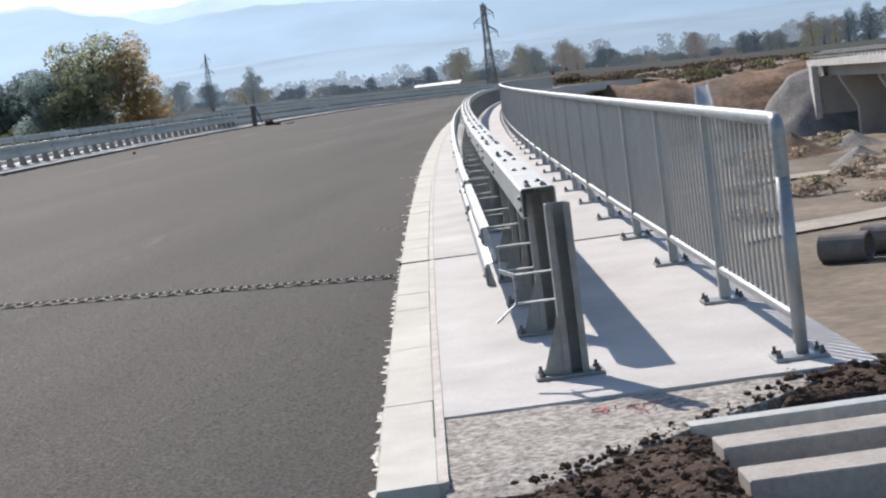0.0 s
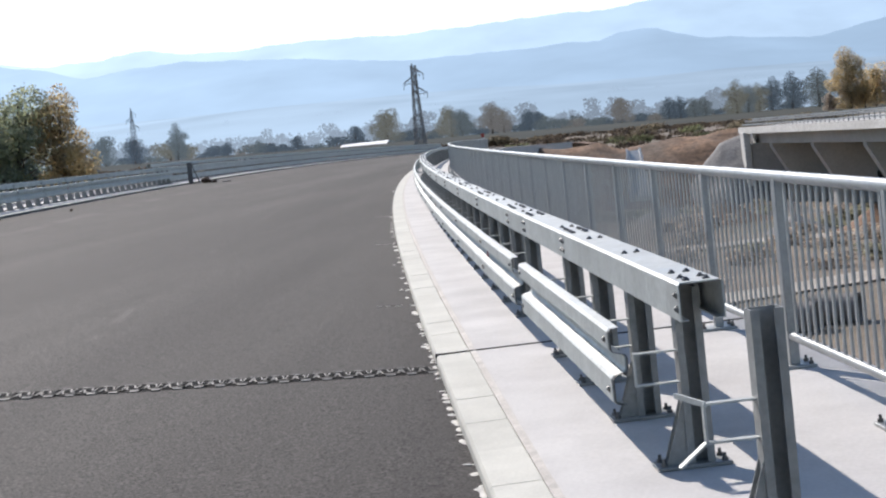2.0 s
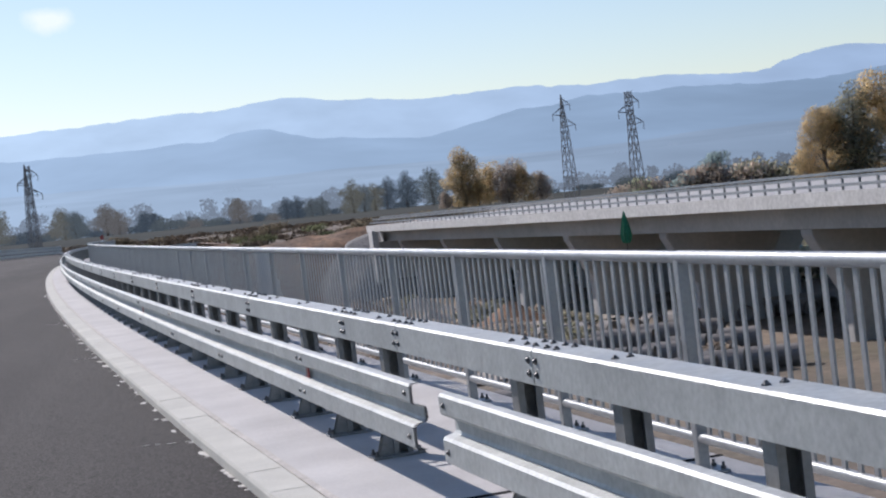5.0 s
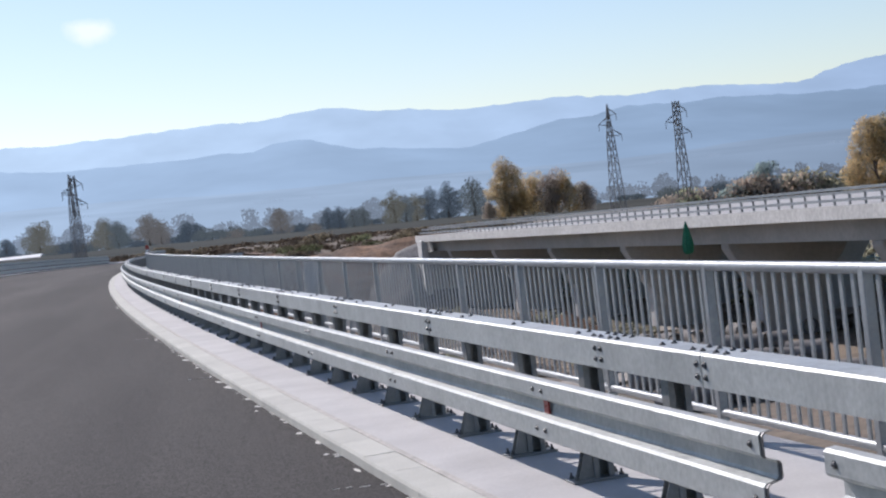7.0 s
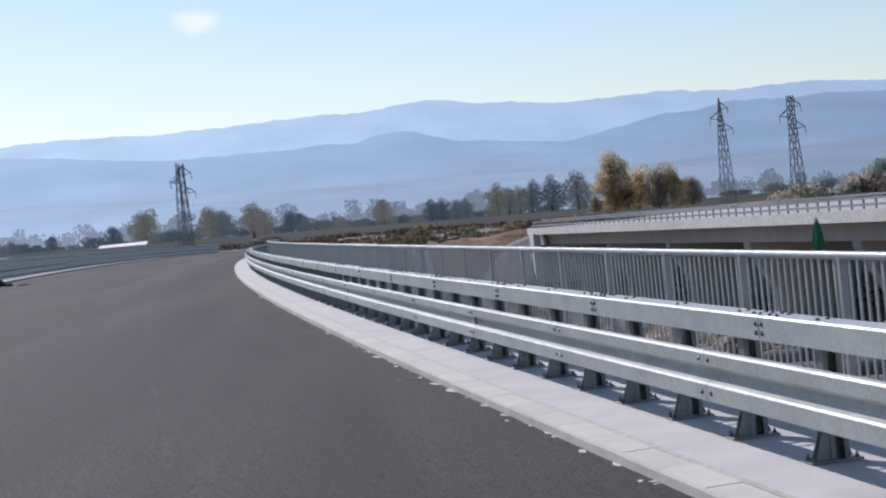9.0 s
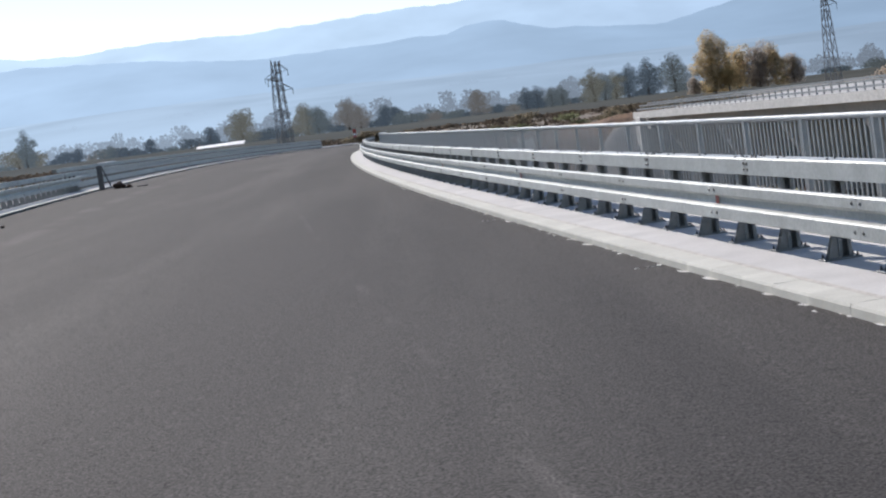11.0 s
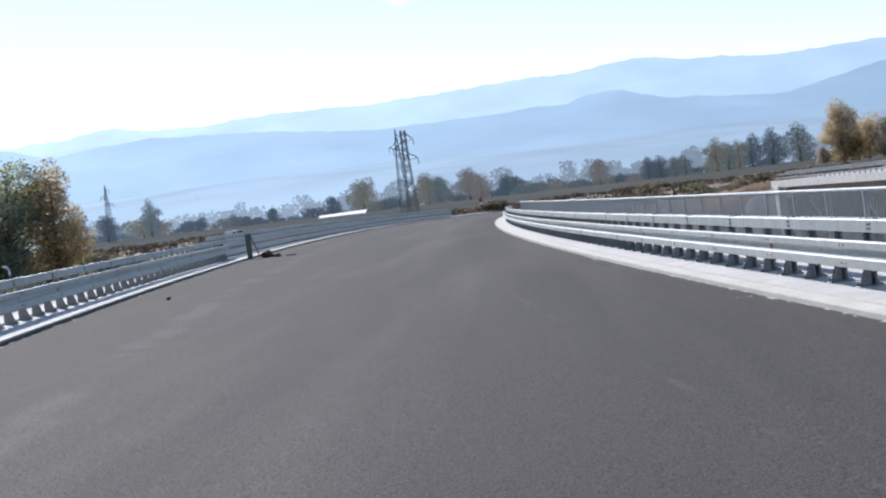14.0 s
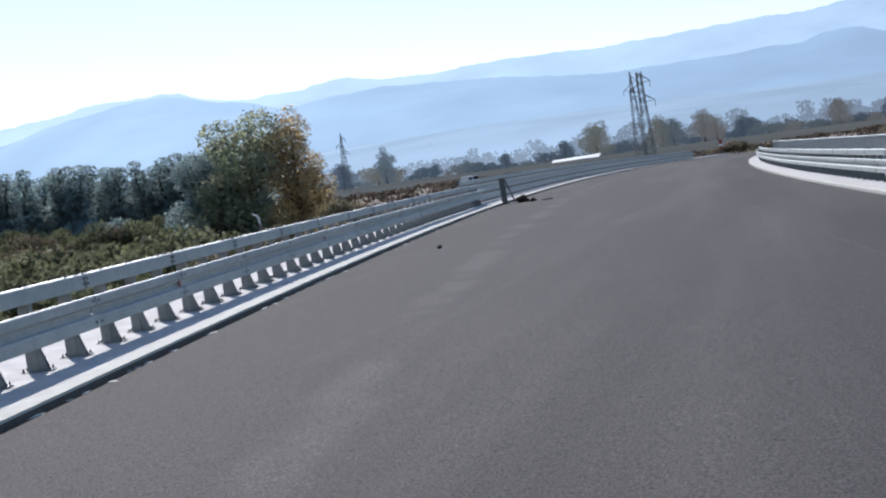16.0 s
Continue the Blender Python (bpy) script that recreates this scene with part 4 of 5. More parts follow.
# the large tree beside the left-hand rail
tree("broad", -61.5, 200, 14.0, "green", 1.15, "large dull green tree with yellowing top", big=0)
tree("poplar", -56.8, 201, 13.3, "yellow", 1.25, "tall tree with thin yellow leaves", big=2)
tree("broad", -66.5, 203, 10.8, "dark", 1.3, "dark green tree beside the large tree", big=1)
for x, top in ((-149, 17.9), (-146, 17.0), (-143, 17.7), (-140, 16.8), (-137, 17.5), (-134, 17.0), (-131, 16.8), (-127, 15.6), (-124.5, 15.5), (-122, 16.2), (-118, 16.4), (-114, 16.3), (-110, 15.5),
               (-153, 17.5), (-157, 17.8), (-161, 18.0)):
    tree("conifer", x, 330 + rnd.uniform(-6, 6), top + rnd.uniform(-0.4, 0.3), "dark", 1.7)
    tree("conifer", x + 1.6, 342 + rnd.uniform(-3, 6), top - rnd.uniform(0.0, 1.2), "dark", 1.9)
    tree("bush", x + rnd.uniform(-1, 1), 318 + rnd.uniform(-8, 4), rnd.uniform(5.0, 8.0), rnd.choice(["shrub", "dark", "shrub"]), 1.1)
    tree("bush", x * 0.9 + 2, 290 + rnd.uniform(-12, 8), rnd.uniform(3.0, 6.5), rnd.choice(["shrub", "weed", "shrub"]), 1.1)
for x, top, k, c in ((-97, 11.9, "broad", "green"), (-91, 10.9, "broad", "dark"), (-86.5, 10.4, "bush", "olive"), (-81.8, 12.8, "poplar", "green"), (-75.7, 7.9, "bush", "dark"),
                     (-70, 7.5, "broad", "dark"), (-65.9, 7.4, "broad", "green"), (-60.6, 6.2, "bush", "dark"), (-55.5, 7.4, "broad", "dark"), (-51, 5.3, "bush", "green"), (-103, 10.5, "broad", "olive"),
                     (-49, 4.2, "bush", "dark")):
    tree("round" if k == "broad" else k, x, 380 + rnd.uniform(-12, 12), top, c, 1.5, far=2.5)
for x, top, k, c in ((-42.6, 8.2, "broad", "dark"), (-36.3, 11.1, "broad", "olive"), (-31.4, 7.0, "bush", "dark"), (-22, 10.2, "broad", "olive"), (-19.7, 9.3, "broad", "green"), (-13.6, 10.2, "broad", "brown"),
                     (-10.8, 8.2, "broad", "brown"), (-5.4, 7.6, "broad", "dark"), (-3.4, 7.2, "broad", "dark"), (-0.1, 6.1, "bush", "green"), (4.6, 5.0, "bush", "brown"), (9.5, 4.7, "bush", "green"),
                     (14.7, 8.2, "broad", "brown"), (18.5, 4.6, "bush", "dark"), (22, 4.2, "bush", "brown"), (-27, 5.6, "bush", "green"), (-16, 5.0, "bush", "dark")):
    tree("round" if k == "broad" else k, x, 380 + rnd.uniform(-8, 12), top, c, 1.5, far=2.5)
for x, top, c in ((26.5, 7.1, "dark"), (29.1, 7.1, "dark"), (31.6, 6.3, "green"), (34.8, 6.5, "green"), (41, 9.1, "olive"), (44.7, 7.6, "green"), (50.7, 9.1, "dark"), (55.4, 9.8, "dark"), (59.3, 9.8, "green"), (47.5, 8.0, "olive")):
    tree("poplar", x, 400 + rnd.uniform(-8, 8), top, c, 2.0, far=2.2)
tree("poplar", 68, 400, 13.7, "yellow", 1.7, "tall golden poplar above the other trees", big=2, far=1.3)
for x, top, c in ((63.3, 4.2, "brown"), (75.1, 10.1, "yellow"), (79, 10, "brown"), (82.9, 9.3, "yellow"), (86.5, 6.6, "brown"), (71.5, 7.5, "yellow")):
    tree("round", x, 402 + rnd.uniform(-5, 5), top, c, 1.2, far=1.3)
for x, top, c, k in ((107.4, 5.8, "dark", "broad"), (87, 2.5, "brown", "bush"), (92, 3.2, "green", "bush"), (96, 3.9, "brown", "bush"), (100, 3.4, "dark", "bush"), (103, 3.8, "brown", "bush"), (110, 4.8, "brown", "bush"), (116, 5.3, "olive", "bush")):
    tree(k, x, 330, top - 0.2, c, 1.1)
tree("broad", 117.5, 300, 10.9, "yellow", 0.95, "large golden tree beyond the second bridge", big=1)
tree("poplar", 123.5, 300, 14.0, "olive", 1.3, "tall olive poplar beyond the second bridge", big=2)
tree("broad", 130.5, 302, 16.4, "yellow", 0.95, "large golden tree beyond the second bridge", big=0)
tree("broad", 137, 302, 17.0, "olive", 0.95, big=1)
# undergrowth that closes the belt of trees
for i in range(46):
    x = -104 + 3.1 * i + rnd.uniform(-1.2, 1.2)
    y = 396 + rnd.uniform(-6, 10)
    tree("scrub", x, y, rnd.uniform(3.8, 6.0) - 0.02 * x, rnd.choice(["dark", "green", "dark", "brown"]), 1.7, "dull undergrowth between the trees of the belt", name="undergrowth_bush", far=2.5)
# the hazy belt of far woods
def far_woods(name, y, lo, hi, material, seed, size):
    r = random.Random(seed)
    blobs = []
    x = -0.62 * y
    while x < 0.62 * y:
        h = r.uniform(lo, hi) * (1.5 if r.random() < 0.12 else 1.0)
        z, yy = land(x, y) - 1, y + r.uniform(-20, 20)
        w = h * r.uniform(0.28, 0.5)
        for k in range(3):
            blobs.append((x + r.uniform(-w, w) * 0.6, yy, z + h * (0.3 + 0.25 * k), w * r.uniform(0.6, 1), h * 0.27))
        x += w * r.uniform(0.25, 0.65)
    me = leaf_cloud(blobs, 60000, size, r)
    tagged(link_mesh(name, me, material), "hazy belt of far woods across the valley", "woods", kind="stuff")


# both belts of woods glow with haze put into their material
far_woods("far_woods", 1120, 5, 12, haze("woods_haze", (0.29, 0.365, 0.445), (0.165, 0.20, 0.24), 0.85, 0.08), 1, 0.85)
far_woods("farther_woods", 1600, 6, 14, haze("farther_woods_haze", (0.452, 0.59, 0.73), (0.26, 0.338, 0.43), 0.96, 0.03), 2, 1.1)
def dry_scrub(name, x0, x1, y0, y1, h, count, material, seed, label):
    """Low dry growth that covers open ground."""
    r = random.Random(seed)
    blobs = []
    for _ in range(520):
        x, y = r.uniform(x0, x1), r.uniform(y0, y1)
        w = r.uniform(1.2, 3.4)
        blobs.append((x, y, land(x, y) + h * 0.2, w, h * r.uniform(0.4, 1.0)))
    tagged(link_mesh(name, leaf_cloud(blobs, count, 0.28, r), material), label, "scrub", kind="stuff")


dry_scrub("dry_scrub", -16, 70, 258, 420, 0.8, 34000, DRY, 21, "dull brown dry scrub on the open ground")
dry_scrub("dry_scrub_west", -150, -16, 240, 420, 1.0, 34000, DRY, 22, "dull green scrub beyond the road")
# bushes below the left-hand rail
for i in range(46):
    y = rnd.uniform(90, 190)
    x = -22 - (y - 10) * rnd.uniform(0.22, 0.62)
    tree("bush", x, y, land(x, y) + rnd.uniform(1.8, 4.6), rnd.choice(["shrub", "shrub", "weed", "shrub", "weed"]), 1.2)
for i in range(34):
    y = rnd.uniform(70, 235)
    x = 47 + (125 - y) * 0.06 + rnd.uniform(0, 22)
    tree("scrub", x, y, land(x, y) + rnd.uniform(3.0, 5.8), rnd.choice(["olive", "brown", "dark", "dark"]), 1.5)
for i in range(90):
    y = rnd.uniform(120, 310)
    x = -7.6 - (y - 13) * rnd.uniform(0.24, 0.60)
    tree("bush", x, y, max(land(x, y) + 2.5, 1.5 + (y - 100) * 0.012 + rnd.uniform(-2.5, 1.5)), rnd.choice(["shrub", "shrub", "weed", "shrub", "shrub"]), 1.3)
for i in range(80):
    x, y = rnd.uniform(-14, 66), rnd.uniform(262, 385)
    tree("scrub", x, y, land(x, y) + rnd.uniform(0.8, 2.6), rnd.choice(["weed", "weed", "shrub", "weed"]), 2.2, "low brown scrub on the open ground", name="scrub_bush")
# scrub between the trees
for i in range(60):
    x, y = rnd.uniform(-120, 120), rnd.uniform(395, 450)
    tree("scrub", x, y, rnd.uniform(3.6, 5.6) - 0.02 * x, rnd.choice(["green", "brown", "dark", "dark"]), 1.8, far=2.4)

# ---------------- earthworks and clutter past the railing ----------------
def mound(name, pts, material, label):
    """A heap whose crest runs through (x, y, z, half width)."""
    bm = bmesh.new()
    rings = []
    for i, (x, y, z, w) in enumerate(pts):
        row = []
        for k in range(9):
            s = (k - 4) / 4
            zz = -10 + (z + 10) * (1 - abs(s) ** 1.25) + 0.3 * noise.noise((x * 0.3 + k, y * 0.2, k * 0.7))
            row.append(bm.verts.new((x + rnd.uniform(-.3, .3), y + s * w, zz)))
        rings.append(row)
    for a, b in zip(rings, rings[1:]):
        for k in range(8):
            bm.faces.new((a[k], a[k + 1], b[k + 1], b[k]))
    bm.faces.new(rings[0]), bm.faces.new(rings[-1][::-1])
    bmesh.ops.recalc_face_normals(bm, faces=bm.faces)
    bmesh.ops.subdivide_edges(bm, edges=bm.edges[:], cuts=2, use_grid_fill=True)
    for v in bm.verts:
        v.co += Vector((0, 0, 0.35 * noise.noise(v.co * 0.35) + 0.15 * noise.noise(v.co * 1.3)))
    return tagged(link(name, bm, material, smooth=True), label, "embankment", kind="structure")


mound("embankment_brown", [(-16, 247, -9.6, 6), (-8, 245, -0.6, 14), (-3, 243, 0.2, 16), (2, 241, -0.7, 16), (7, 240, -0.5, 18), (10, 240, -1.6, 18), (15, 238, -1.2, 18), (20, 237, -0.7, 16), (25, 236, -0.4, 14), (36, 236, -0.4, 14)], MOUND,
      "bare brown earth embankment beside the second bridge")
mound("gravel_slope", [(16.5, 226, -9, 3), (19.5, 225.5, -5.2, 7), (22.5, 225, -2.0, 10), (25.5, 224.5, -0.9, 10), (31, 224.5, -0.9, 10)], GRAVEL, "grey gravel slope below the bridge abutment")

def chute():
    """A stepped concrete drain that runs down the embankment, widening and broken at its edges."""
    t = thing("concrete_chute", pose(11.2, 226.5, -1.75), "pale weathered concrete drain chute on the brown embankment", "drain")
    bm, r = bmesh.new(), random.Random(6)
    rows = []
    for k in range(12):
        y, z, w = -0.75 * k, -0.52 * k, 0.72 + 0.045 * k
        lip = 0.30 + r.uniform(-0.06, 0.06)
        rows.append([bm.verts.new((x + r.uniform(-.05, .05), y, z + h)) for x, h in ((-w - 0.25, -0.6), (-w - 0.25, lip), (-w, lip), (-w * 0.85, 0), (w * 0.85, 0), (w, lip * 0.8), (w + 0.25, lip * 0.8), (w + 0.25, -0.6))])
    for p, q in zip(rows, rows[1:]):
        for i in range(8):
            bm.faces.new((p[i], p[(i + 1) % 8], q[(i + 1) % 8], q[i]))
    bm.faces.new(rows[0]), bm.faces.new(rows[-1][::-1])
    bmesh.ops.recalc_face_normals(bm, faces=bm.faces)
    part("channel", bm, BRIDGE_EDGE, t)


chute()


def pipe_mesh(r, length):
    bm = bmesh.new()
    n = 20
    rr = [(r, 0), (r, length), (r * 0.84, length), (r * 0.84, 0)]
    rings = [[bm.verts.new((math.cos(2 * math.pi * i / n) * q, y, r + math.sin(2 * math.pi * i / n) * q)) for i in range(n)] for q, y in rr]
    for k in range(4):
        a, b = rings[k], rings[(k + 1) % 4]
        for i in range(n):
            bm.faces.new((a[i], a[(i + 1) % n], b[(i + 1) % n], b[i]))
    bmesh.ops.recalc_face_normals(bm, faces=bm.faces)
    return bm


PIPE_ME = shared(pipe_mesh(0.75, 2.4), "pipe", mat("pipe_concrete", (0.20, 0.185, 0.17), 0.9, scale=1.2, vary=0.2, fine=12), smooth=False)


def pipe(x, y, turn, s=1.0):
    ob = new("concrete_pipe", PIPE_ME)
    ob.matrix_basis = pose(x, y, land(x, y) - 0.08, 0, 0, turn) @ Matrix.Scale(s, 4)
    return tagged(ob, "grey concrete drain pipe lying on the ground", "pipe", "pipes stacked on the building site")


pipe(12.2, 80, 60)
pipe(14.4, 81.3, 60)
for r in range(3):
    for i in range(7):
        pipe(20.5 + i * 1.7 + r * 1.5, 84 + r * 11 + i * 0.5, 60 + rnd.uniform(-3, 3), rnd.uniform(0.8, 1.0))
for i in range(14):
    pipe(24 + i * 1.6, 118 + (i % 3) * 0.4, rnd.uniform(-8, 8), 0.8)

for nm, pts in (("dirt_track", [(7, 95), (14, 100), (22, 104), (34, 107)]), ("dirt_track_far", [(4, 140), (14, 142), (24, 141), (34, 138)])):
    bm = bmesh.new()
    prev = None
    for x, y in [(pts[i][0] + (pts[i + 1][0] - pts[i][0]) * k / 5, pts[i][1] + (pts[i + 1][1] - pts[i][1]) * k / 5) for i in range(3) for k in range(6)]:
        c = (bm.verts.new((x, y - 3, land(x, y - 3) + 0.15)), bm.verts.new((x, y + 3, land(x, y + 3) + 0.15)))
        if prev:
            bm.faces.new((prev[0], c[0], c[1], prev[1]))
        prev = c
    tagged(link(nm, bm, TRACK), "pale beaten dirt track on the building site", "track", kind="structure")


for i in range(40):
    x, y = rnd.uniform(6, 30), rnd.uniform(92, 205)
    if abs(y - 98 - (x - 7) * 0.4) < 6:
        continue
    tree("scrub", x, y, land(x, y) + rnd.uniform(0.5, 1.5), rnd.choice(["brown", "brown", "olive"]), 1.8, "low dry brown weeds on the building site", name="weed_clump")


def heap(x, y, r, h, material, label):
    bm = bmesh.new()
    rings = []
    for k in range(7):
        t = k / 6
        rings.append([bm.verts.new((math.cos(a) * r * t * rnd.uniform(0.9, 1.1), math.sin(a) * r * t * rnd.uniform(0.9, 1.1), h * (1 - t) ** 1.2 + rnd.uniform(-.05, .05) * h - 0.12 * t)) for a in [2 * math.pi * i / 16 for i in range(16)]])
    for a, b in zip(rings, rings[1:]):
        for i in range(16):
            bm.faces.new((a[i], b[i], b[(i + 1) % 16], a[(i + 1) % 16]))
    ob = tagged(link("spoil_mound", bm, material, smooth=True), label, "heap", "heaps on the building site")
    ob.matrix_basis = pose(x, y, land(x, y) - 0.1)


for x, y, r, h, g in ((21, 150, 3.5, 1.6, 1), (27, 145, 4, 2.0, 0), (17, 170, 5, 2.2, 0), (12, 190, 4, 1.5, 1), (26, 88, 3, 1.4, 1), (24, 178, 4, 1.6, 1)):
    heap(x, y, r, h, GRAVEL if g else MOUND, "grey gravel heap on the building site" if g else "brown earth heap on the building site")


def parasol():
    x, y = 30.4, 118.0
    z = land(x, y)
    t = thing("parasol", pose(x, y, z), "closed dark green parasol standing by the second bridge", "parasol")
    bm = bmesh.new()
    add_tube(bm, (0, 0, 0), (0, 0, -0.5 - z), 0.03, seg=8)
    part("pole", bm, PYLON, t)
    bm = bmesh.new()
    n, rows = 14, []
    for zz, r in ((-0.5, 0.03), (-0.9, 0.16), (-1.5, 0.30), (-2.1, 0.42), (-2.6, 0.36), (-2.75, 0.20)):
        rows.append([bm.verts.new((math.cos(2 * math.pi * i / n) * r * (1 if i % 2 else 0.68), math.sin(2 * math.pi * i / n) * r * (1 if i % 2 else 0.68), zz - z)) for i in range(n)])
    for a, b in zip(rows, rows[1:]):
        for i in range(n):
            bm.faces.new((a[i], a[(i + 1) % n], b[(i + 1) % n], b[i]))
    part("canopy", bm, GREEN, t, "folded dark green cloth")


parasol()


def shed():
    x, y = -85.0, 795.0
    z = land(x, y)
    t = thing("shed", pose(x, y, z, 0, 0, -3), "long low shed with a white sheet roof", "shed")
    top = 6.9 - z
    part("wall", box(-10.6, 10.6, 0.3, 9.7, 0, top - 2.0), WALLC, t)
    roof = box(-11.0, 11.0, 0, 10.2, -0.1, 0.1)
    bmesh.ops.transform(roof, matrix=pose(0, 0, top - 2.0, 11, 0, 0), verts=roof.verts)
    part("roof", roof, WHITE, t, "white sheet roof")


shed()


def van():
    x, y = -63.2, 360.0
    z = max(land(x, y), 1.0)
    t = thing("van", pose(x, y, z, 0, 0, 60), "small white van parked on the dirt track", "van")
    part("body", box(-0.95, 0.95, -1.6, 1.6, 0.35, 2.2, bevel=0.12), WHITE, t)
    part("bonnet", box(-0.92, 0.92, -2.5, -1.6, 0.35, 1.3, bevel=0.12), WHITE, t)
    part("windscreen", box(-0.8, 0.8, -1.63, -1.598, 1.35, 2.0), DARK, t)
    for sx in (-1, 1):
        part("side_window", box(sx * 0.952 - 0.008, sx * 0.952 + 0.008, -1.4, -0.5, 1.3, 1.9), DARK, t)
        for yy in (-1.75, 1.0):
            bm = bmesh.new()
            add_tube(bm, (sx * 0.76, yy, 0.33), (sx * 0.96, yy, 0.33), 0.33, seg=14)
            w = part("wheel", bm, DARK, t)
            bm = bmesh.new()
            add_tube(bm, (sx * 0.962, yy, 0.33), (sx * 0.975, yy, 0.33), 0.19, seg=10)
            part("rim", bm, GALV_DULL, w)


van()


def marker():
    x, y = -12.9, 352.0
    z = land(x, y)
    t = thing("marker_board", pose(x, y, z - 0.05), "red and white marker board on a thin post", "road sign")
    bm = bmesh.new()
    add_tube(bm, (0, 0, 0), (0, 0, 3.1 - z), 0.05, seg=8)
    part("post", bm, GALV_DULL, t)
    for i in range(4):
        part("stripe", box(-0.32, 0.32, -0.09, -0.055, 1.5 - z + i * 0.42, 1.915 - z + i * 0.42), WHITE if i == 1 else RED, t, "white stripe" if i == 1 else "red stripe")


marker()


def lamp():
    x, y = -30.6, 93.1
    z = land(x, y)
    t = thing("street_lamp", pose(x, y, z, 0, 0, 0), "white curved street lamp below the road", "street lamp")
    bm = bmesh.new()
    add_tube(bm, (0, 0, 0), (0, 0, 1.75 - z), 0.05, 0.035, seg=8)
    part("pole", bm, PYLON, t)
    bm = bmesh.new()
    pts = [(0.0, 1.75 - z), (-0.02, 2.0 - z), (-0.10, 2.16 - z), (-0.30, 2.22 - z)]
    for a, b in zip(pts, pts[1:]):
        add_tube(bm, (a[0], 0, a[1]), (b[0], 0, b[1]), 0.05, 0.055, seg=8)
    part("head", bm, WHITE, t, "white curved lamp head")


lamp()

# ---------------- soil and beams at the end of the walkway ----------------
def soil_h(u, d):
    e = smooth01(-0.02, 0.22, d - soil_edge(u) + 0.16 * noise.noise((u * 2.2, d * 2.2, 0)))
    lump = 0.035 * noise.noise((u * 3, d * 3, 2)) + 0.025 * noise.noise((u * 9, d * 9, 4)) + 0.02 * abs(noise.noise((u * 23, d * 23, 6)))
    low = 0.7 * smooth01(1.2, 1.45, d) * smooth01(-7.45, -7.65, u)
    return -0.10 + e * (0.19 * (1 - low) + lump) - 0.35 * smooth01(2.3, 3.6, d)


def soil_patch():
    bm = bmesh.new()
    us, ds = stations(-11.5, -6.75, 0.04), stations(0.27, 3.6, 0.04)
    grid = [[bm.verts.new(at(u, d, soil_h(u, d))) for d in ds] for u in us]
    for a, b in zip(grid, grid[1:]):
        for i in range(len(ds) - 1):
            bm.faces.new((a[i], a[i + 1], b[i + 1], b[i]))
    tagged(link("soil_heap", bm, SOIL), "dark crumbly soil spilled at the walkway's end", "soil", kind="stuff")
    r = random.Random(3)
    verts, faces = [], []
    ico = bmesh.new()
    bmesh.ops.create_icosphere(ico, subdivisions=1, radius=1.0)
    base = [v.co.copy() for v in ico.verts]
    tris = [tuple(v.index for v in f.verts) for f in ico.faces]
    ico.free()
    for _ in range(6500):
        u, d = r.uniform(-9.6, -6.85), r.uniform(0.3, 2.7)
        if d < soil_edge(u) - 0.03 - 0.12 * r.random() ** 4:
            continue
        s = 0.004 + 0.019 * r.random() ** 3
        rough = u > -8.35 and d < soil_edge(u) + 0.1
        c = at(u, d, max(soil_h(u, d), 0.082 if rough else -1) + s * 0.2)
        k = len(verts)
        q = Vector((r.uniform(0.7, 1.3), r.uniform(0.7, 1.3), r.uniform(0.6, 1.0))) * s
        verts += [tuple(c + Vector((v.x * q.x, v.y * q.y, v.z * q.z)) * r.uniform(0.75, 1.2)) for v in base]
        faces += [(a + k, b + k, e + k) for a, b, e in tris]
    me = bpy.data.meshes.new("soil_clods")
    me.from_pydata(verts, [], faces)
    tagged(link_mesh("soil_clods", me, SOIL), "loose dark clods of soil", "soil", kind="stuff")


soil_patch()


def loose_beam(name, u, d0, h, w, t, length, material, label, turn):
    th = thing(name, spot(u, d0, h, turn), label, "beam")
    part("beam", box(0, length, -w, 0, 0, t, bevel=0.006), material, th)
    return th


BEAM = mat("concrete_beam", (0.40, 0.37, 0.33), 0.9, scale=4, vary=0.12, fine=40, fine_vary=0.12, bump=0.3)
loose_beam("concrete_beam", -8.07, 1.30, -0.045, 0.22, 0.15, 2.6, BEAM, "beige concrete beam lying on the soil", 2)
loose_beam("concrete_beam", -8.60, 1.30, -0.045, 0.22, 0.15, 2.6, BEAM, "beige concrete beam lying beside another", 1)
ch = thing("steel_channel", spot(-7.62, 1.25, -0.02, 2), "galvanised steel channel lying on the soil", "beam")
part("channel", extrude([(0.095, 0), (0.1, 0), (0.1, 0.12), (0, 0.12), (0, 0.115), (0.095, 0.115)], 0, 2.6), GALV, ch).matrix_basis = pose(0, -0.1, 0, 0, 0, -90)

for k, (u, d) in enumerate(((-7.2, 0.98), (-7.22, 1.15))):
    bm = bmesh.new()
    r = random.Random(k)
    for _ in range(9):
        a = r.uniform(0, 6.3)
        p = at(u + r.uniform(-.05, .05), d + r.uniform(-.05, .05), 0.0865)
        add_tube(bm, p, p + Vector((math.cos(a) * 0.06, math.sin(a) * 0.06, 0.0002)), 0.0032, seg=4)
    tagged(link("red_paint_mark", bm, REDPAINT), "smudged red spray paint mark on the concrete", "paint mark", kind="stuff")

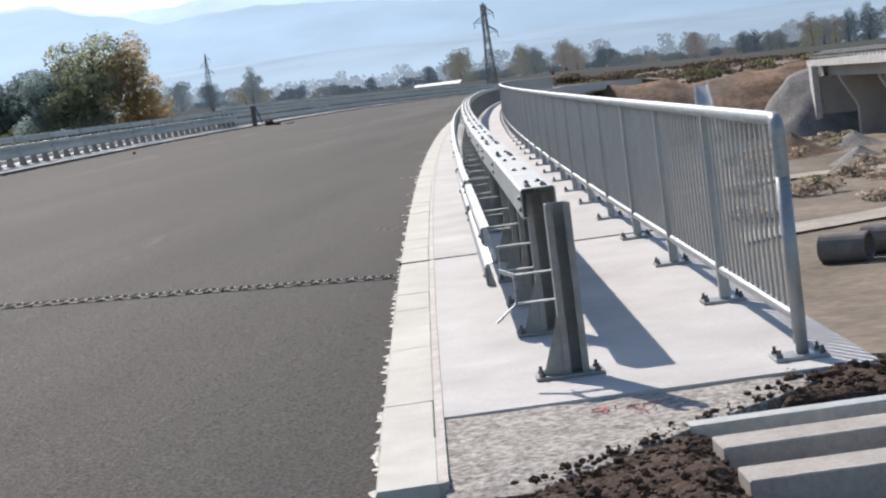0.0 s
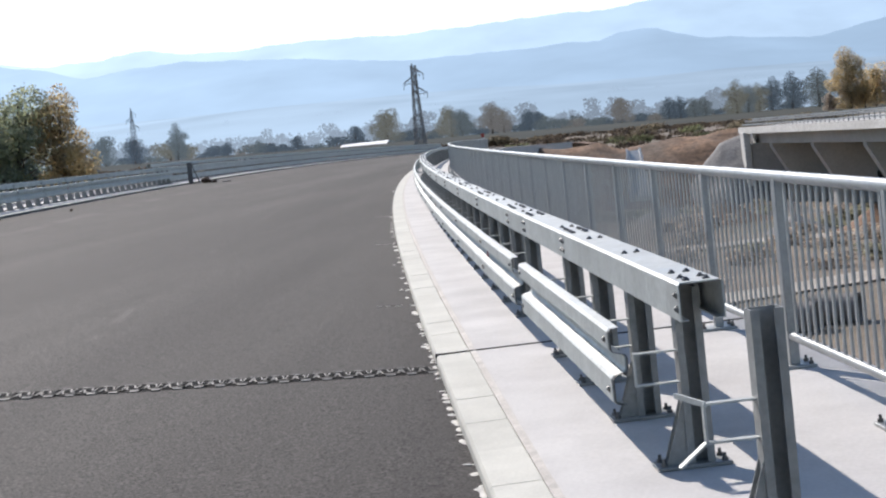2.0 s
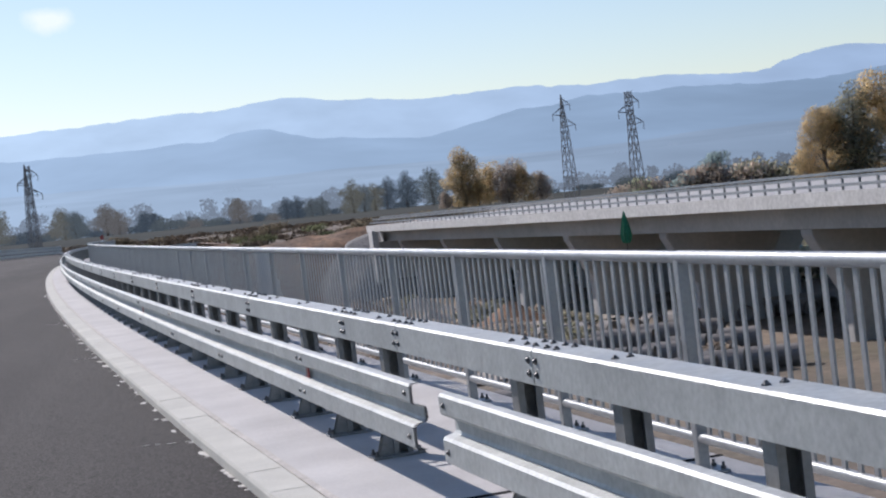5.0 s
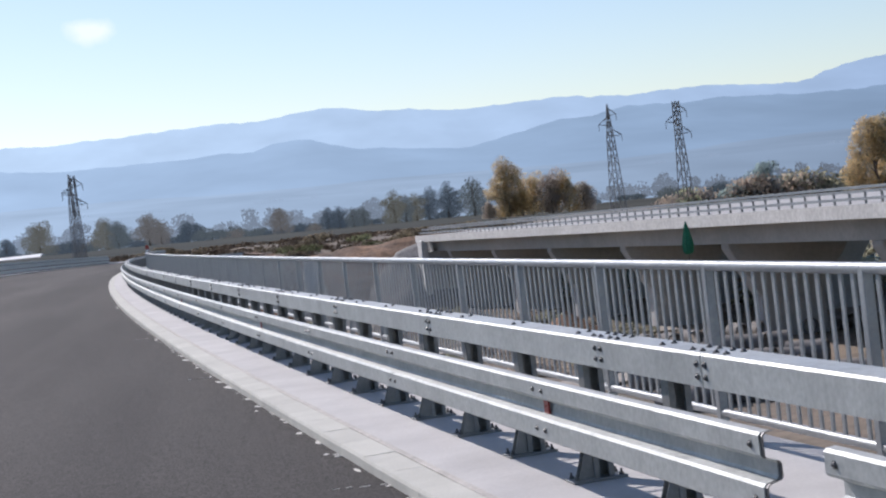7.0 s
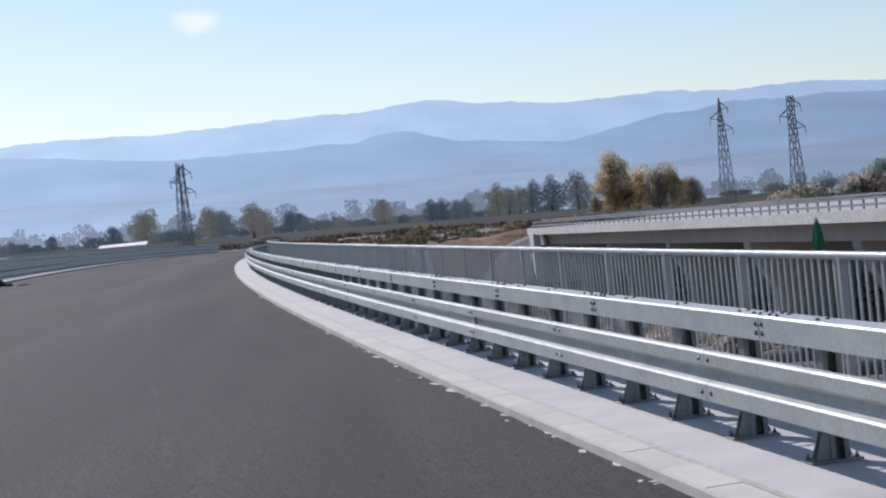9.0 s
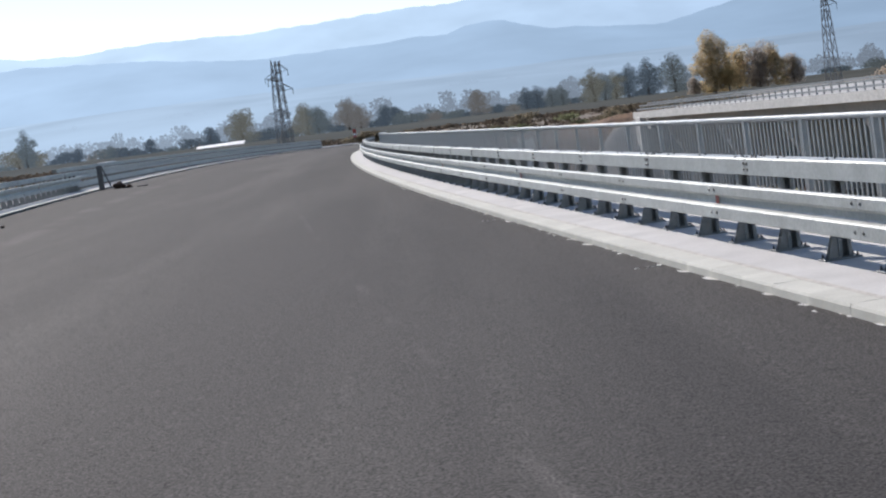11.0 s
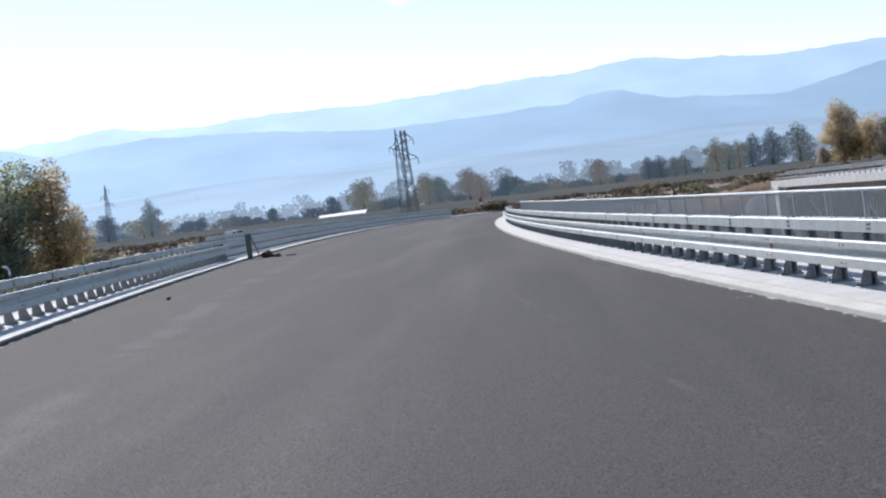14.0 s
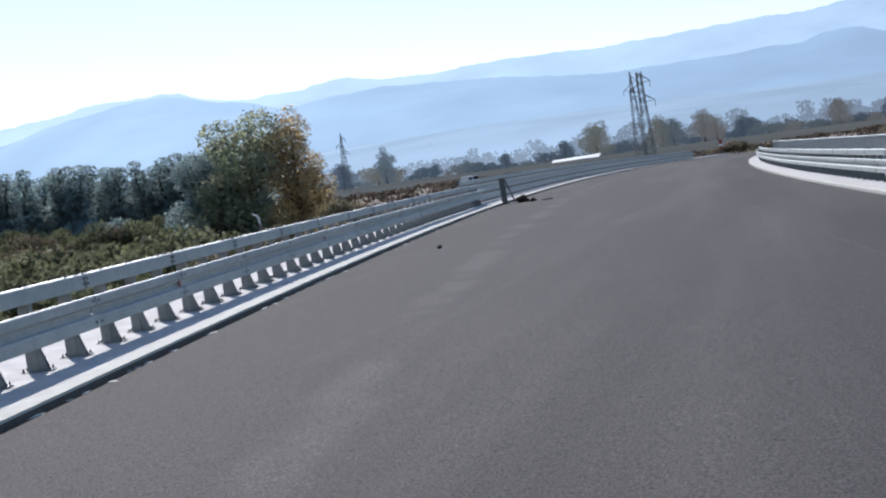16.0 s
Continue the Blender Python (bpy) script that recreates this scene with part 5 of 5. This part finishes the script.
# ---------------- barrier end and rubble on the far side of the road ----------------
# dark steel colour stands in for the shade on this backlit post
bend = thing("barrier_end_post", spot(75.5, -WIDTH + 0.1, road_h(-WIDTH) + 0.002), "end post with its shade put into a dark colour, with a leaning brace", "guard rail post")
bm = box(-0.13, 0.10, -0.06, 0.06, 0.0, 1.06, bevel=0.012)
add_box(bm, -0.15, 0.12, -0.10, 0.10, 0.0, 0.015)
part("post", bm, JOINT_STEEL, bend)
part("cap", box(-0.14, 0.11, -0.07, 0.07, 1.06, 1.075), JOINT_STEEL, bend)
bm = bmesh.new()
add_tube(bm, (0.09, 0.0, 1.02), (0.42, 0.0, 0.01), 0.03, seg=8)
part("brace", bm, JOINT_STEEL, bend, "slanting round steel brace")
for du, dd, w, L, tn in ((0.1, 0.95, 0.05, 0.22, 20), (-0.1, 1.22, 0.07, 0.16, -35), (0.15, 1.75, 0.05, 0.24, 80)):
    d = -WIDTH + dd
    ob = tagged(link("flat_offcut", box(-w, w, -L, L, 0.0, 0.05, bevel=0.008), JOINT_STEEL), "flat dark offcut lying on the asphalt", "offcut", "rubble by the barrier end")
    ob.matrix_basis = spot(76.2 + du, d, road_h(d), tn)
bm = bmesh.new()
bmesh.ops.create_icosphere(bm, subdivisions=2, radius=1.0)
for v in bm.verts:
    v.co = Vector((v.co.x * 0.055, v.co.y * 0.05, (v.co.z + 0.9) * 0.04)) * (1 + 0.3 * noise.noise(v.co * 2))
ob = tagged(link("stone", bm, SOIL), "small dark stone lying on the asphalt", "stone")
ob.matrix_basis = spot(41.4, -9.98, road_h(-9.98))
rr = random.Random(9)
for i in range(3):
    u, d = 76.2 + rr.uniform(-0.3, 0.3), -10.55 + i * 0.24
    bm = bmesh.new()
    q = bmesh.ops.create_icosphere(bm, subdivisions=2, radius=1.0)["verts"]
    sx, sz = (0.24, 0.17) if i == 0 else (rr.uniform(0.08, 0.16), rr.uniform(0.05, 0.09))
    for v in q:
        v.co = Vector((v.co.x * sx, v.co.y * sx, (v.co.z + 0.8) * sz)) * (1 + 0.3 * noise.noise(v.co * 2 + Vector((i, 0, 0))))
    ob = tagged(link("rubble_lump", bm, SOIL), "dark lump of rubble lying on the asphalt", "rubble", "rubble by the barrier end")
    ob.matrix_basis = spot(u, d, road_h(d))

# ---------------- kerb stones ----------------
def kerb_stone(length):
    p = [(0.0, -0.06), (0.0, STEP_UP - 0.022), (0.012, STEP_UP), (0.238, STEP_UP + 0.004), (0.243, STEP_UP), (0.243, -0.06)]
    return extrude(p, 0.003, length - 0.003)


kerbs = tagged(new("kerb"), "pale concrete kerb stones along the road's edge", "kerb", kind="structure")
KL = 0.86
KERB_ME = shared(kerb_stone(KL), "kerb_stone", KERB)
rk = random.Random(2)
for i in range(100):
    u = -8.2 + KL * i + (0.0 if i < 9.5 else 0.0)
    ob = put("kerb_stone", KERB_ME, kerbs, spot(u, rk.uniform(-.003, .003), rk.uniform(-.002, .002)))
tagged(link("kerb_far", sweep([(0.0, -0.06), (0.0, STEP_UP), (0.243, STEP_UP + 0.003), (0.243, -0.06)], stations(-8.2 + 86, DECK_B, 2)), KERB), "pale concrete kerb farther along the road", "kerb", kind="structure")
tagged(link("kerb_left", sweep([(-WIDTH, LEFT_H + 0.03), (-WIDTH, LEFT_H + STEP_UP), (-WIDTH - 0.243, LEFT_H + STEP_UP + 0.003), (-WIDTH - 0.243, LEFT_H + 0.03)], stations(-8.2, DECK_B, 2)), KERB),
       "pale concrete kerb on the far side of the road", "kerb", kind="structure")

TAR = mat("bitumen_seal", (0.085, 0.076, 0.068), 0.8, scale=12, vary=0.3, fine=60, fine_vary=0.3, spec=0.2)
tagged(link("trim_tar_seal", sweep([(-WIDTH + 0.012, LEFT_H - 0.05), (-WIDTH + 0.012, LEFT_H + 0.022), (-WIDTH + 0.002, LEFT_H + 0.058), (-WIDTH - 0.001, LEFT_H + 0.058), (-WIDTH - 0.2, LEFT_H + 0.029), (-WIDTH - 0.2, LEFT_H - 0.05)], stations(-8.2, DECK_B, 2)), TAR),
       "dark bitumen seal along the foot of the kerb", "seal", kind="structure")

# ---------------- mortar splashes along the kerbs ----------------
def splashes(name, side, count, a, b, seed, s=1.0, reach=0.08, every=0.0):
    """Thin irregular patches of spilled mortar on the asphalt beside the kerb."""
    r = random.Random(seed)
    bm = bmesh.new()
    for _ in range(count):
        u = a + (b - a) * r.random() ** 1.2 if not every else a + every * _ + r.uniform(-0.06, 0.06)
        big = r.random()
        L, w = s * (r.uniform(0.03, 0.10) + 0.10 * (big > 0.85)), s ** 0.5 * r.uniform(0.016, 0.045)
        d = -(0.008 + r.random() ** 4 * reach)
        k = 13
        ring = []
        for i in range(k):
            q = 2 * math.pi * i / k
            m = 0.8 + 0.25 * math.sin(2 * q + big * 9) + r.uniform(-0.12, 0.12)
            dd = (d + math.cos(q) * w * m) if side > 0 else -WIDTH - (d + math.cos(q) * w * m)
            dd = min(-0.002, max(-WIDTH + 0.014, dd))
            ring.append(bm.verts.new(at(u + math.sin(q) * L * m, dd, road_h(dd) + 0.004)))
        top = bm.verts.new(at(u, d if side > 0 else -WIDTH - d, road_h(d if side > 0 else -WIDTH - d) + r.uniform(0.007, 0.015)))
        for i in range(k):
            bm.faces.new((ring[i], ring[(i + 1) % k], top))
    bmesh.ops.recalc_face_normals(bm, faces=bm.faces)
    tagged(link(name, bm, MORTAR), "white splashes of dried mortar beside the kerb", "mortar", kind="stuff")


MORTAR = mat("dried_mortar", (0.62, 0.60, 0.55), 0.95, scale=15, vary=0.15, fine=80, fine_vary=0.15, bump=0.4)
splashes("mortar_splashes", 1, 70, -8.0, 3.0, 1, 0.75, 0.02)
splashes("mortar_splashes_far", 1, 26, 3.0, 45, 2, 0.9, 0.12)
splashes("mortar_splashes_joints", 1, 52, 0.4, 45, 4, 1.25, 0.05, every=KL)
splashes("mortar_splashes_left", -1, 75, 8, 75, 3, 2.4)
# pale scratches that cross the asphalt from the kerb
for k, u in enumerate((4.72, 14.9, 25.2)):
    bm = bmesh.new()
    r = random.Random(k)
    for i in range(5):
        d = -0.06 - i * 0.07 + r.uniform(-.03, .03)
        c, L = at(u + r.uniform(-.02, .02), d, road_h(d) + 0.004), r.uniform(0.012, 0.03)
        add_box(bm, c.x - L, c.x + L, c.y - 0.007, c.y + 0.007, c.z - 0.002, c.z + 0.001)
    tagged(link("mortar_streak", bm, MORTAR), "thin pale streak of mortar across the asphalt", "mortar", kind="stuff")
